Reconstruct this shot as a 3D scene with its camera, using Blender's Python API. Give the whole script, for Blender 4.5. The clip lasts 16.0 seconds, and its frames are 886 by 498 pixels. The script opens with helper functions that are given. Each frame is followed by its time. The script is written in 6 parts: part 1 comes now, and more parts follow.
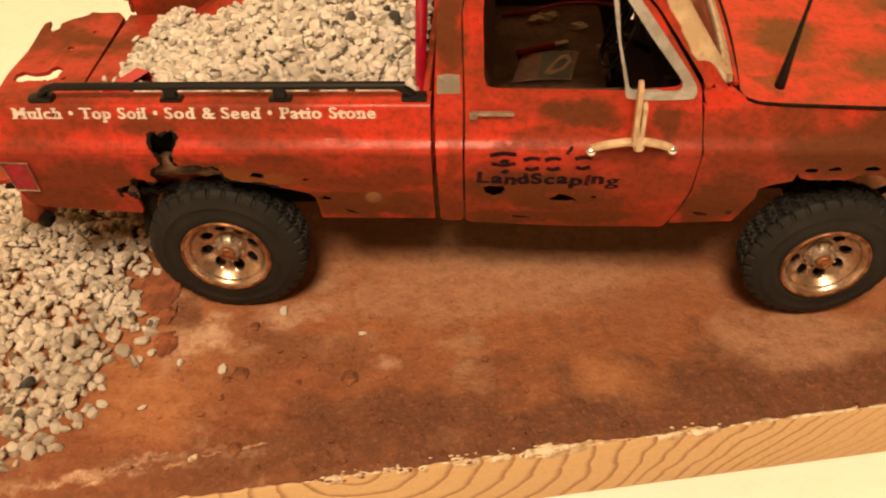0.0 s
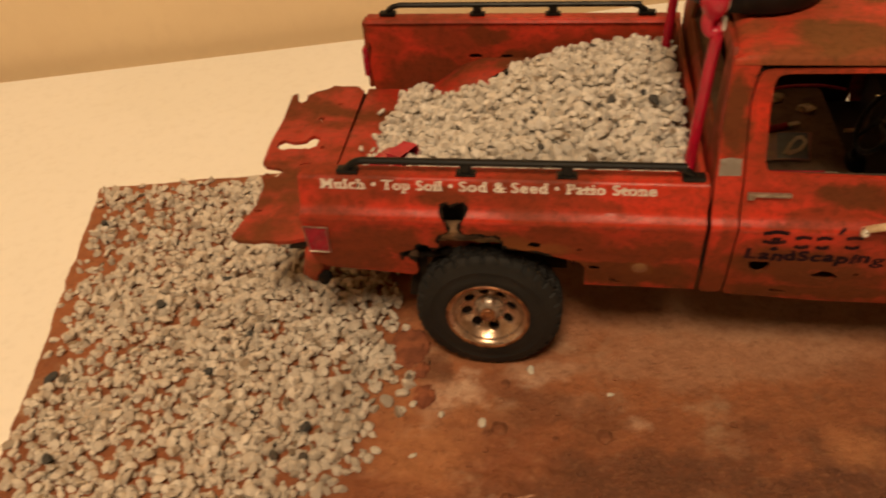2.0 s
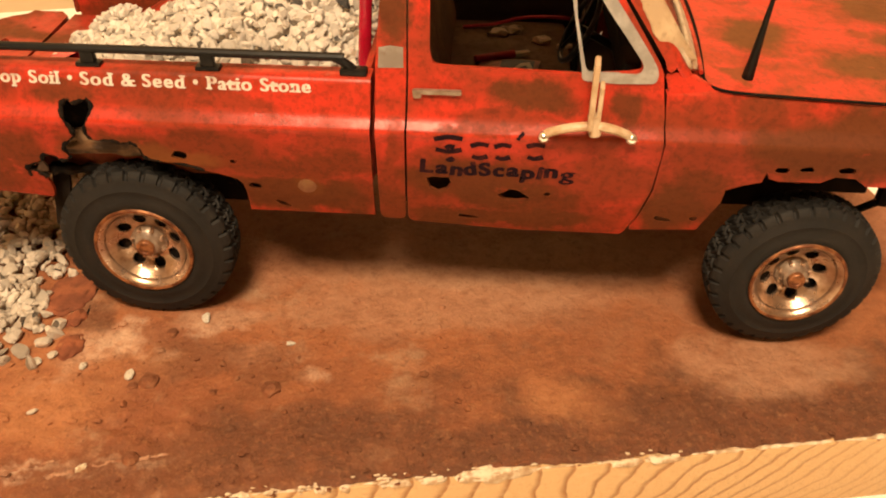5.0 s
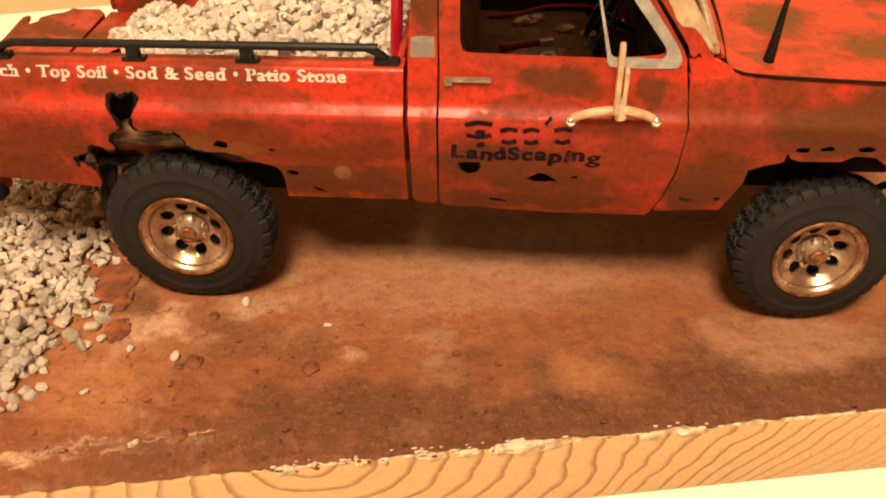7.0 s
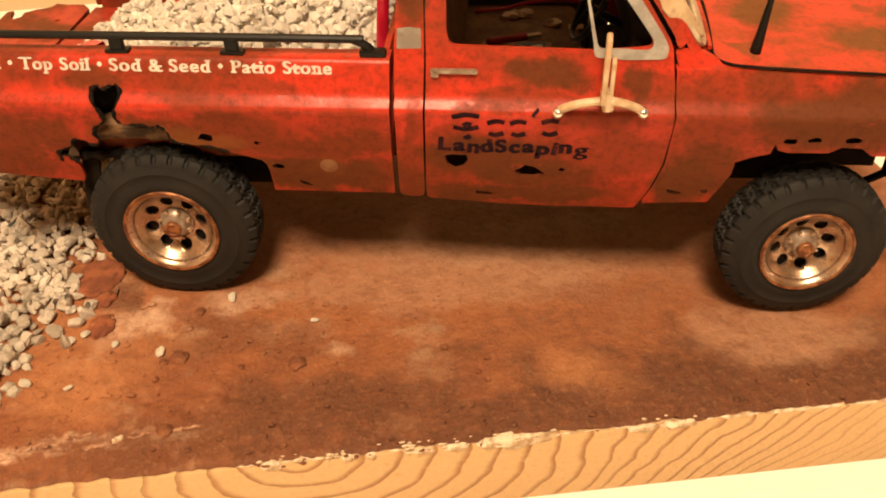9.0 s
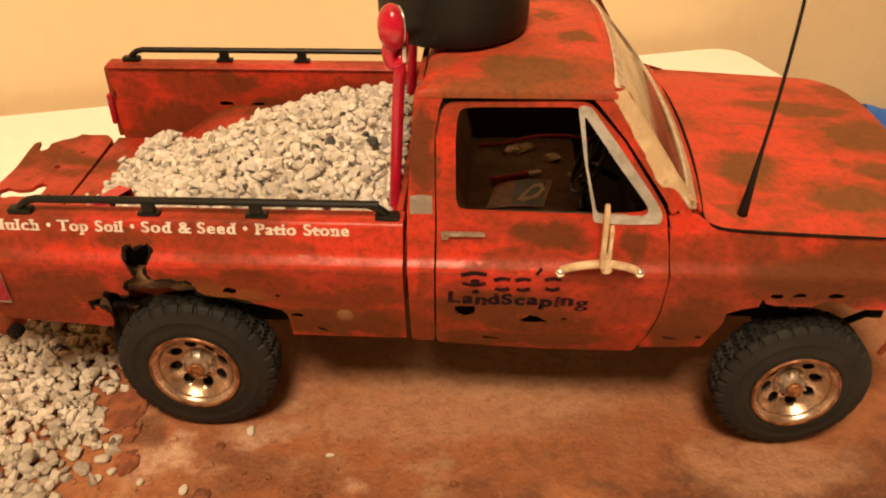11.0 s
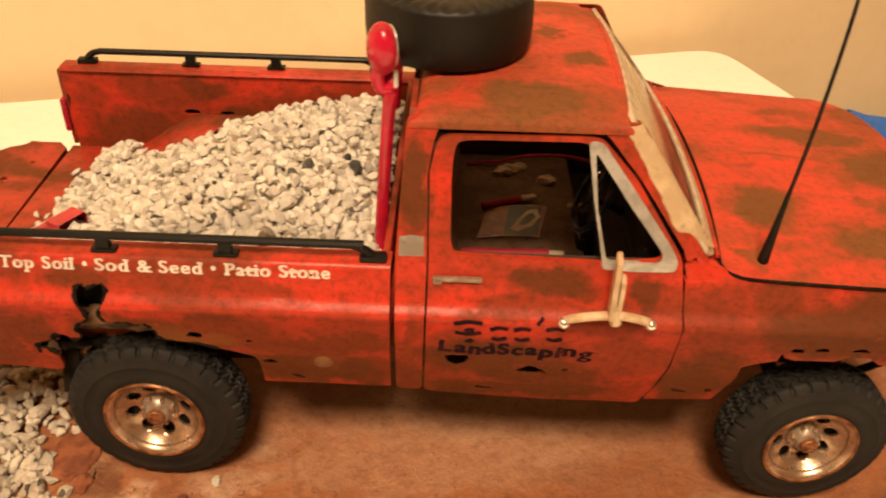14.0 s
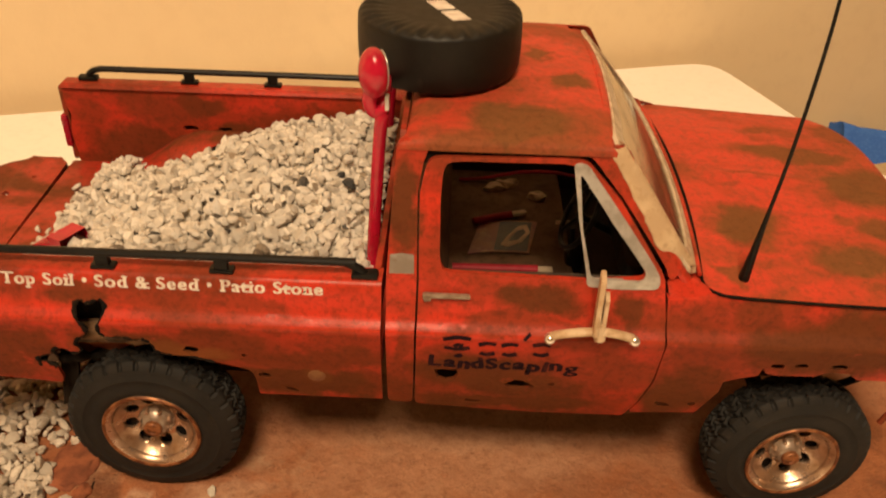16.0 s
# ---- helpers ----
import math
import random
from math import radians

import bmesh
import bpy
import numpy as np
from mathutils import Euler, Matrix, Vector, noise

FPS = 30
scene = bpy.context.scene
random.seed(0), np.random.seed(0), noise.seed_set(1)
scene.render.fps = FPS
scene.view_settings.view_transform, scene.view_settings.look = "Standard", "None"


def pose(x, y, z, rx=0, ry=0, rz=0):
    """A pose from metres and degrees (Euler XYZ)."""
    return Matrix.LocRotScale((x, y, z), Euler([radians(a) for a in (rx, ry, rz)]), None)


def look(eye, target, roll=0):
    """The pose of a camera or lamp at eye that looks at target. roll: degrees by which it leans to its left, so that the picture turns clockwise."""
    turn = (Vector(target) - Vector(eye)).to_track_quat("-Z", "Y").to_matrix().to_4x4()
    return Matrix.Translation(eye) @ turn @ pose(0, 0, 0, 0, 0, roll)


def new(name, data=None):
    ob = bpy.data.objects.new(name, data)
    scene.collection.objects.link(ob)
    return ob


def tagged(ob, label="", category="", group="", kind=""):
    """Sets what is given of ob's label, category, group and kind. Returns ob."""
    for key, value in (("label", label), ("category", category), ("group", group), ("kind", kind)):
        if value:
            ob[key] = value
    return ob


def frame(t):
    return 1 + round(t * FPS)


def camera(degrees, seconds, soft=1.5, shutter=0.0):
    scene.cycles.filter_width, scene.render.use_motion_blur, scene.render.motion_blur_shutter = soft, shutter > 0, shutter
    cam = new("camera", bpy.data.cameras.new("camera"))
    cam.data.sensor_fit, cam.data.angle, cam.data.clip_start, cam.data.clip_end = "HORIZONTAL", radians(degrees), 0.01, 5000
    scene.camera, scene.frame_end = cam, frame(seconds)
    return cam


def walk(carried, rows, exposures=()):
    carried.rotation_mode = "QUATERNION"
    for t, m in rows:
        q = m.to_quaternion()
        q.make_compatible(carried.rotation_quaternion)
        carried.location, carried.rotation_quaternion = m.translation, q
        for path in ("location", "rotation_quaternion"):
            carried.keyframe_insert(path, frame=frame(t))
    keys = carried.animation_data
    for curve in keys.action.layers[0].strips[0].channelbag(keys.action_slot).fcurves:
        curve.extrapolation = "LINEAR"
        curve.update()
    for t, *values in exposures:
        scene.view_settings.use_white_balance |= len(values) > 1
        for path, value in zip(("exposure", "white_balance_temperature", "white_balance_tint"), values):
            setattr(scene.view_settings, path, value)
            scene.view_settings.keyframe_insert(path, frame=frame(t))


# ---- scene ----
cam = camera(54.21, 16.0, soft=1.95, shutter=0.4)
PATH = [
    (0, (-0.00329, 0.00810, 0.13929), (-0.1261, 1.3939, -1.1547), -2.97),
    (0.5, (-0.01724, 0.00712, 0.14135), (-0.1632, 1.3877, -1.1559), -2.78),
    (1, (-0.04741, -0.00072, 0.14284), (-0.2856, 1.4048, -1.1133), -3.76),
    (1.5, (-0.06127, -0.00679, 0.15194), (-0.3514, 1.4184, -1.0707), -4.13),
    (2, (-0.04180, -0.00333, 0.15214), (-0.3241, 1.4432, -1.0470), -5.00),
    (2.5, (-0.02479, 0.00552, 0.14548), (-0.2543, 1.4412, -1.0777), -4.24),
    (3, (-0.01546, 0.01292, 0.14007), (-0.1902, 1.4307, -1.1127), -3.07),
    (3.5, (-0.00332, 0.02142, 0.13201), (-0.1232, 1.4796, -1.0802), -0.80),
    (3.7, (0.00019, 0.02385, 0.11547), (-0.1084, 1.5189, -1.0521), 0.74),
    (5.8, (0.00367, 0.00162, 0.11568), (-0.0699, 1.5238, -1.0190), 0.43),
    (6, (0.00327, 0.00246, 0.11676), (-0.0780, 1.5229, -1.0197), 0.26),
    (6.5, (0.00268, 0.00365, 0.11603), (-0.1108, 1.5077, -1.0393), -0.47),
    (7, (0.00151, 0.00297, 0.11764), (-0.1208, 1.5101, -1.0329), -1.01),
    (7.5, (-0.00040, 0.00224, 0.11620), (-0.1138, 1.5156, -1.0270), -0.98),
    (8, (0.00180, 0.00325, 0.11807), (-0.1063, 1.5262, -1.0128), -1.05),
    (8.5, (0.00289, 0.00285, 0.11882), (-0.1026, 1.5245, -1.0140), -0.98),
    (9, (0.00205, 0.00268, 0.11568), (-0.0991, 1.5148, -1.0303), -0.72),
    (9.5, (0.00375, 0.00067, 0.12718), (-0.0915, 1.5350, -0.9894), -0.69),
    (10, (0.00207, -0.00020, 0.12864), (-0.0924, 1.5582, -0.9542), -0.86),
    (10.2, (0.00274, -0.00109, 0.13754), (-0.0911, 1.5736, -0.9214), -0.90),
    (12.3, (-0.00691, 0.03117, 0.13263), (-0.0944, 1.5843, -0.9583), -0.13),
    (12.5, (-0.00482, 0.03402, 0.12990), (-0.0806, 1.5813, -0.9702), 0.07),
    (13, (-0.00270, 0.03327, 0.12863), (-0.0510, 1.5745, -0.9814), 0.75),
    (13.5, (-0.01077, 0.02629, 0.13259), (-0.0386, 1.5681, -0.9774), 1.57),
    (14, (-0.00592, 0.02448, 0.13712), (-0.0249, 1.5780, -0.9567), 1.71),
    (14.5, (0.00518, 0.02525, 0.13664), (-0.0020, 1.5805, -0.9547), 1.54),
    (15, (0.00244, 0.02355, 0.14283), (-0.0082, 1.5898, -0.9327), 1.40),
    (15.5, (-0.00254, 0.01939, 0.14796), (-0.0230, 1.5980, -0.9092), 1.39),
    (16, (-0.00421, 0.02220, 0.14119), (-0.0234, 1.5834, -0.9416), 1.84),
]
EXPOSURES = [(0, 0.1), (0.6, 0.12), (1.0, -0.16), (1.5, -0.48), (2.0, -0.6), (2.5, -0.42), (3.0, -0.02), (3.5, 0.22), (6.0, 0.42), (10.0, 0.42), (12.3, -0.25), (12.6, -0.23), (13.0, -0.03), (14.0, 0.25), (15.0, 0.2), (15.5, 0.08), (16, -0.1)]
walk(cam, [(t, look(eye, target, roll)) for t, eye, target, roll in PATH], EXPOSURES)

# ---- world, lamp ----
world = bpy.data.worlds.new("room_air")
scene.world = world
world.use_nodes = True
world.node_tree.nodes["Background"].inputs[0].default_value = (1.0, 0.7, 0.42, 1)
world.node_tree.nodes["Background"].inputs[1].default_value = 0.0


def area_lamp(name, eye, target, size, watts, colour):
    data = bpy.data.lights.new(name, "AREA")
    data.shape, data.size, data.energy, data.color = "DISK", size, watts, colour
    ob = new(name, data)
    ob.matrix_world = look(eye, target)
    return ob


area_lamp("ceiling_lamp", (-0.06, -0.70, 1.46), (-0.02, 0.18, 0), 0.46, 33.6, (1.0, 0.73, 0.45))

# ---- materials ----


class Nodes:
    """A material's node tree, with short calls."""

    def __init__(self, name, rough=0.5, metal=0.0):
        self.mat = bpy.data.materials.new(name)
        self.mat.use_nodes = True
        self.t = self.mat.node_tree
        self.bsdf = self.t.nodes["Principled BSDF"]
        self.bsdf.inputs["Roughness"].default_value = rough
        self.bsdf.inputs["Metallic"].default_value = metal
        self.co = self.t.nodes.new("ShaderNodeTexCoord").outputs["Object"]

    def link(self, a, b):
        self.t.links.new(a, b)

    def noise(self, scale, detail=3.0, rough=0.55, stretch=None, distort=0.0):
        n = self.t.nodes.new("ShaderNodeTexNoise")
        n.inputs["Scale"].default_value, n.inputs["Detail"].default_value = scale, detail
        n.inputs["Roughness"].default_value, n.inputs["Distortion"].default_value = rough, distort
        src = self.co
        if stretch:
            m = self.t.nodes.new("ShaderNodeMapping")
            m.inputs["Scale"].default_value = stretch
            self.link(src, m.inputs[0])
            src = m.outputs[0]
        self.link(src, n.inputs["Vector"])
        return n.outputs["Fac"]

    def ramp(self, fac, lo, hi):
        n = self.t.nodes.new("ShaderNodeMapRange")
        n.interpolation_type = "SMOOTHSTEP"
        n.inputs["From Min"].default_value, n.inputs["From Max"].default_value = lo, hi
        self.link(fac, n.inputs["Value"])
        return n.outputs[0]

    def math(self, op, a, b):
        n = self.t.nodes.new("ShaderNodeMath")
        n.operation = op
        for i, v in enumerate((a, b)):
            if isinstance(v, (int, float)):
                n.inputs[i].default_value = v
            else:
                self.link(v, n.inputs[i])
        return n.outputs[0]

    def mix(self, fac, a, b):
        n = self.t.nodes.new("ShaderNodeMix")
        n.data_type = "RGBA"
        for i, v in ((0, fac), (6, a), (7, b)):
            if isinstance(v, (int, float)):
                n.inputs[i].default_value = v
            elif isinstance(v, tuple):
                n.inputs[i].default_value = (*v, 1)
            else:
                self.link(v, n.inputs[i])
        return n.outputs[2]

    def warped(self, scale, metres):
        """Object coordinates pushed about by noise, for ragged edges."""
        n = self.t.nodes.new("ShaderNodeTexNoise")
        n.inputs["Scale"].default_value, n.inputs["Detail"].default_value, n.inputs["Roughness"].default_value = scale, 5, 0.65
        self.link(self.co, n.inputs["Vector"])
        sub = self.t.nodes.new("ShaderNodeVectorMath")
        sub.operation = "SUBTRACT"
        sub.inputs[1].default_value = (0.5, 0.5, 0.5)
        self.link(n.outputs["Color"], sub.inputs[0])
        mad = self.t.nodes.new("ShaderNodeVectorMath")
        mad.operation = "MULTIPLY_ADD"
        mad.inputs[1].default_value = (metres, metres, metres)
        self.link(sub.outputs[0], mad.inputs[0])
        self.link(self.co, mad.inputs[2])
        return mad.outputs[0]

    def stains(self, src, spots, flat, lo=0.55, hi=1.2):
        """Soft stains (a, b, radius a, radius b, strength) in mm; flat is the axis that does not count."""
        total = None
        for a, b, ra, rb, strength in spots:
            m = self.t.nodes.new("ShaderNodeMapping")
            m.vector_type = "TEXTURE"
            loc, size = [0.001 * a, 0.001 * b], [0.001 * ra, 0.001 * rb]
            loc.insert(flat, 0.0)
            size.insert(flat, 1e4)
            m.inputs["Location"].default_value, m.inputs["Scale"].default_value = loc, size
            self.link(src, m.inputs[0])
            d = self.t.nodes.new("ShaderNodeVectorMath")
            d.operation = "LENGTH"
            self.link(m.outputs[0], d.inputs[0])
            f = self.math("MULTIPLY", self.math("SUBTRACT", 1.0, self.ramp(d.outputs["Value"], lo, hi)), strength)
            total = f if total is None else self.math("MAXIMUM", total, f)
        return total

    def colour(self, c):
        if isinstance(c, tuple):
            self.bsdf.inputs["Base Color"].default_value = (*c, 1)
        else:
            self.link(c, self.bsdf.inputs["Base Color"])

    def roughness(self, fac, lo, hi):
        n = self.t.nodes.new("ShaderNodeMapRange")
        n.inputs["To Min"].default_value, n.inputs["To Max"].default_value = lo, hi
        self.link(fac, n.inputs["Value"])
        self.link(n.outputs[0], self.bsdf.inputs["Roughness"])

    def bump(self, height, metres, strength=1.0):
        n = self.t.nodes.new("ShaderNodeBump")
        n.inputs["Distance"].default_value, n.inputs["Strength"].default_value = metres, strength
        self.link(height, n.inputs["Height"])
        self.link(n.outputs[0], self.bsdf.inputs["Normal"])


def mottled(name, a, b, scale, rough=0.5, metal=0.0, lo=0.4, hi=0.6, c=None, fine=600, fine_lo=0.45, fine_hi=0.75, bump=0.00005, amount=0.6, spec=0.5):
    """Two tones in soft patches, a third in fine specks, and fine relief."""
    n = Nodes(name, rough, metal)
    f = n.noise(fine, 4)
    col = n.mix(n.ramp(n.noise(scale, 4), lo, hi), a, b)
    if c:
        col = n.mix(n.math("MULTIPLY", n.ramp(f, fine_lo, fine_hi), amount), col, c)
    n.colour(col)
    n.bsdf.inputs["Specular IOR Level"].default_value = spec
    n.roughness(f, max(rough - 0.12, 0.03), min(rough + 0.15, 1))
    if bump:
        n.bump(f, bump)
    return n.mat


def paint_material(name, red, rust, lo, hi, rough=0.4, spots=(), flat=1, dull=(), soft=(0.55, 1.2), shine=0.5):
    """Sprayed red paint with soft-edged patches of rust, streaks and pits."""
    n = Nodes(name, rough)
    big = n.noise(58, 3, 0.5, (0.5, 1, 1), 0.4)
    mid = n.noise(190, 4, 0.6)
    fine = n.noise(1100, 4, 0.65)
    streak = n.noise(420, 3, 0.6, (0.3, 1.0, 1.2))
    scrub = n.noise(240, 5, 0.72, (0.55, 1.0, 1.0))
    patch = n.ramp(n.math("ADD", n.math("MULTIPLY", mid, 0.35), n.math("MULTIPLY", big, 0.9)), lo + 0.10, hi + 0.13)
    if spots:
        edge = n.stains(n.warped(95, 0.013), spots, flat, *soft)
        patch = n.math("MAXIMUM", n.math("MULTIPLY", patch, 0.72), edge)
    patch = n.math("MULTIPLY", patch, n.ramp(scrub, 0.16, 0.40))
    col = n.mix(patch, red, rust)
    col = n.mix(n.math("MULTIPLY", n.ramp(scrub, 0.5, 0.68), 0.22), col, tuple(0.55 * a + 0.25 * b for a, b in zip(rust, red)))
    col = n.mix(n.math("MULTIPLY", n.ramp(streak, 0.5, 0.8), 0.42), col, tuple(0.5 * v for v in rust))
    col = n.mix(n.math("MULTIPLY", n.ramp(n.noise(700, 5, 0.8), 0.48, 0.6), 0.42), col, tuple(0.6 * v for v in rust))
    col = n.mix(n.math("MULTIPLY", n.ramp(fine, 0.62, 0.75), 0.5), col, (0.07, 0.022, 0.01))
    if dull:
        col = n.mix(n.stains(n.warped(220, 0.004), dull, flat), col, (0.21, 0.075, 0.022))
    n.colour(col)
    n.roughness(n.math("ADD", n.math("MULTIPLY", patch, 0.6), n.math("MULTIPLY", fine, 0.4)), rough - 0.1, rough + 0.34)
    gloss = n.math("SUBTRACT", shine, n.math("MULTIPLY", patch, shine * 0.68))
    n.link(gloss, n.bsdf.inputs["Specular IOR Level"])
    n.bump(n.math("ADD", n.math("MULTIPLY", fine, 0.3), mid), 0.00013)
    return n.mat


def stone_material(name, per_island, tint, dirt):
    n = Nodes(name, 0.8)
    if per_island:
        rnd = n.t.nodes.new("ShaderNodeNewGeometry").outputs["Random Per Island"]
    else:
        rnd = n.t.nodes.new("ShaderNodeObjectInfo").outputs["Random"]
    ramp = n.t.nodes.new("ShaderNodeValToRGB")
    n.link(rnd, ramp.inputs[0])
    tones = [(0.0, (0.03, 0.032, 0.035)), (0.010, (0.05, 0.05, 0.05)), (0.016, (0.24, 0.19, 0.14)), (0.05, (0.30, 0.26, 0.21)),
             (0.07, (0.40, 0.37, 0.33)), (0.35, (0.56, 0.53, 0.48)), (1.0, (0.74, 0.71, 0.655))]
    while len(ramp.color_ramp.elements) < len(tones):
        ramp.color_ramp.elements.new(0.5)
    for e, (p, c) in zip(ramp.color_ramp.elements, tones):
        e.position, e.color = p, (*(v * k for v, k in zip(c, tint)), 1)
    f, g = n.noise(1400, 4, 0.65), n.noise(350, 3)
    col = n.mix(n.math("MULTIPLY", n.ramp(f, 0.5, 0.72), 0.35), ramp.outputs[0], (0.3, 0.27, 0.23))
    col = n.mix(n.math("MULTIPLY", n.ramp(g, 0.42, 0.7), dirt), col, (0.36, 0.23, 0.13))
    n.colour(col)
    n.bump(f, 0.00012)
    return n.mat


RUST = (0.125, 0.036, 0.013)
# rust and shade along the sides (x, z), rust on the roof and hood (x, y)
# low spots also paint the shade of the sides turning under the crease
BED_RUST_SHADE = [(-24, 37, 9, 8, 0.60), (-45, 35, 30, 8.5, 0.72), (-86, 36, 13, 8, 0.85), (-68, 48, 8.5, 3.2, 0.88), (-42, 46.8, 11, 1.6, 0.58), (-81, 37, 8, 5.5, 0.88),
            (-60, 38, 15, 5.5, 0.94), (-30, 29, 20, 6, 1.0), (-34, 36, 26, 4.5, 0.85), (-89, 31, 13, 6, 0.88), (-96, 44, 4, 5, 0.58), (-46, 39, 12, 5, 0.82), (-30, 38, 9, 4, 0.41)]
CAB_RUST_SHADE = [(6, 45.2, 15, 1.5, 0.65), (-12.5, 33, 3, 9, 0.75), (-7, 29, 8, 7, 0.75), (40, 40, 7, 9, 0.75), (-5, 40, 6, 3, 0.60), (9.6, 49.8, 8.4, 4.6, 0.99), (26.3, 49.2, 5, 4.4, 0.94), (20, 45.4, 3, 3, 0.70),
            (1, 34.5, 17, 7, 0.99), (12, 29, 12, 4, 0.95), (6.5, 31.2, 15.5, 5.5, 1.0), (6, 25, 26, 3.6, 1.0), (37, 31, 7.5, 9, 1.0), (53, 40, 9, 3.4, 0.9), (-13, 27, 4, 6, 0.9), (64, 44, 27, 8.5, 1.00), (40, 33, 8, 9, 0.94), (-12.5, 40, 2.6, 6, 0.70), (-12.5, 65, 4, 9, 1.00), (48, 50, 8, 3, 0.82), (22, 26, 10, 3, 0.70), (29, 62, 5, 9, 0.58)]
TOP_RUST = [(51.3, -16.7, 8.4, 8.0, 1.0), (70, -26.0, 12.5, 6.0, 1.0), (44.2, -31.0, 2.4, 3.0, 0.8), (61, 0.5, 15, 0.9, 0.6), (69, 12.1, 18, 4.6, 0.95), (79, 0, 12, 10, 1.0), (64.7, 23.4, 7, 3.2, 0.75), (78, -15.3, 8, 4.6, 0.95),
            (70, -12.8, 2.9, 2.6, 0.7), (72, -33.2, 5, 1.6, 0.7), (82, 24, 8, 8, 0.8), (5.8, -25, 12, 7.6, 1.0), (15.3, -8.2, 4, 3.0, 0.95), (10.0, 3.3, 3, 4.2, 0.9), (-9.2, -28, 3, 3, 0.5), (2, -30.5, 20, 4.4, 0.85), (14, -26, 8, 5, 0.75), (4, 14, 8, 5, 0.8), (-9, -20, 4, 4, 0.7)]
SCORCH = [(-60, 37.6, 12, 2.6, 0.5), (-50, 36.4, 8, 2.0, 0.6), (-28.4, 31.7, 3.0, 2.6, 0.3)]
PAINT = paint_material("weathered_red_paint", (0.54, 0.038, 0.018), RUST, 0.39, 0.61, 0.33, BED_RUST_SHADE + CAB_RUST_SHADE, 1, SCORCH, (0.5, 1.25), 0.28)
PAINT_TOP = paint_material("weathered_red_top", (0.54, 0.045, 0.022), (0.18, 0.07, 0.025), 0.42, 0.64, 0.5, TOP_RUST, 2, (), (0.5, 1.15), 0.35)
PAINT_RUSTY = paint_material("rusty_red_paint", (0.42, 0.028, 0.012), (0.15, 0.042, 0.014), 0.36, 0.58, 0.5)
RUST_TAN = mottled("scaly_rust", (0.22, 0.12, 0.057), (0.05, 0.025, 0.012), 170, 0.75, c=(0.03, 0.02, 0.012), fine=500, bump=0.0002)
# for soot and black parts, and as painted shade in arches and holes
DARK = mottled("soot_and_shade_black", (0.006, 0.005, 0.0045), (0.014, 0.009, 0.006), 150, 0.9, c=(0.035, 0.018, 0.01), fine_lo=0.55, spec=0.12)
RUBBER = mottled("tyre_rubber", (0.008, 0.0072, 0.0066), (0.013, 0.011, 0.0095), 120, 0.7, c=(0.05, 0.035, 0.025), fine=900, fine_lo=0.55, amount=0.3, spec=0.35)
BLACK = mottled("black_plastic", (0.005, 0.0045, 0.004), (0.008, 0.007, 0.006), 200, 0.4, c=(0.03, 0.024, 0.018), fine_lo=0.62, bump=0.00002, spec=0.2)
VINYL = mottled("black_vinyl", (0.0045, 0.004, 0.0032), (0.008, 0.007, 0.0055), 90, 0.5, c=(0.022, 0.017, 0.012), fine_lo=0.6, bump=0.00006, spec=0.3)
COPPER = mottled("rusty_gold_chrome", (0.62, 0.47, 0.37), (0.46, 0.31, 0.21), 200, 0.28, 0.85, c=(0.16, 0.06, 0.025), fine=420, fine_lo=0.54, fine_hi=0.76, bump=0.00002, amount=0.55)
COPPER_EDGE = mottled("rusted_rim_lip", (0.34, 0.14, 0.055), (0.14, 0.045, 0.016), 420, 0.5, 0.5, c=(0.12, 0.04, 0.015), fine=900, bump=0.00006)
SILVER = mottled("silver_paint", (0.60, 0.59, 0.57), (0.44, 0.425, 0.40), 300, 0.36, 0.6, c=(0.36, 0.3, 0.23), fine_lo=0.55, bump=0.00005)
PRIMER = mottled("grey_primer", (0.27, 0.24, 0.21), (0.20, 0.16, 0.13), 260, 0.7, 0.0, c=(0.16, 0.09, 0.06), fine_lo=0.55, bump=0.00005)
TAN = mottled("cream_plastic", (0.62, 0.47, 0.31), (0.5, 0.34, 0.2), 300, 0.4, c=(0.35, 0.2, 0.1), fine_lo=0.5, bump=0.00004)
WHITE = mottled("white_print", (0.69, 0.63, 0.56), (0.58, 0.51, 0.45), 500, 0.5, c=(0.5, 0.3, 0.24), fine=420, fine_lo=0.5, bump=0)
GLOSS_RED = mottled("glossy_red_plastic", (0.47, 0.008, 0.034), (0.37, 0.007, 0.026), 220, 0.2, c=(0.2, 0.01, 0.01), fine_lo=0.6, bump=0.00002)
STICK_RED = mottled("dull_red_plastic", (0.42, 0.01, 0.03), (0.33, 0.008, 0.02), 300, 0.55, bump=0.00002)
LENS_RED = mottled("red_lens", (0.34, 0.009, 0.028), (0.26, 0.008, 0.02), 600, 0.25, bump=0.00003)
SEAL = mottled("cream_seal", (0.60, 0.49, 0.36), (0.44, 0.34, 0.23), 400, 0.5, c=(0.12, 0.08, 0.05), fine_lo=0.55, bump=0.0001)
FLANGE = mottled("dusty_clear_plastic", (0.58, 0.43, 0.27), (0.47, 0.33, 0.20), 160, 0.28, c=(0.30, 0.20, 0.12), fine_lo=0.56, bump=0.00003)
SEAT = mottled("brown_seat", (0.17, 0.10, 0.055), (0.12, 0.066, 0.036), 120, 0.75, c=(0.05, 0.03, 0.016))
CHROME = mottled("bright_chrome", (0.92, 0.90, 0.86), (0.85, 0.82, 0.76), 400, 0.16, 0.9, bump=0.00002)
DULL = mottled("dull_metal", (0.40, 0.33, 0.27), (0.28, 0.21, 0.16), 400, 0.35, 0.6, c=(0.16, 0.1, 0.06))
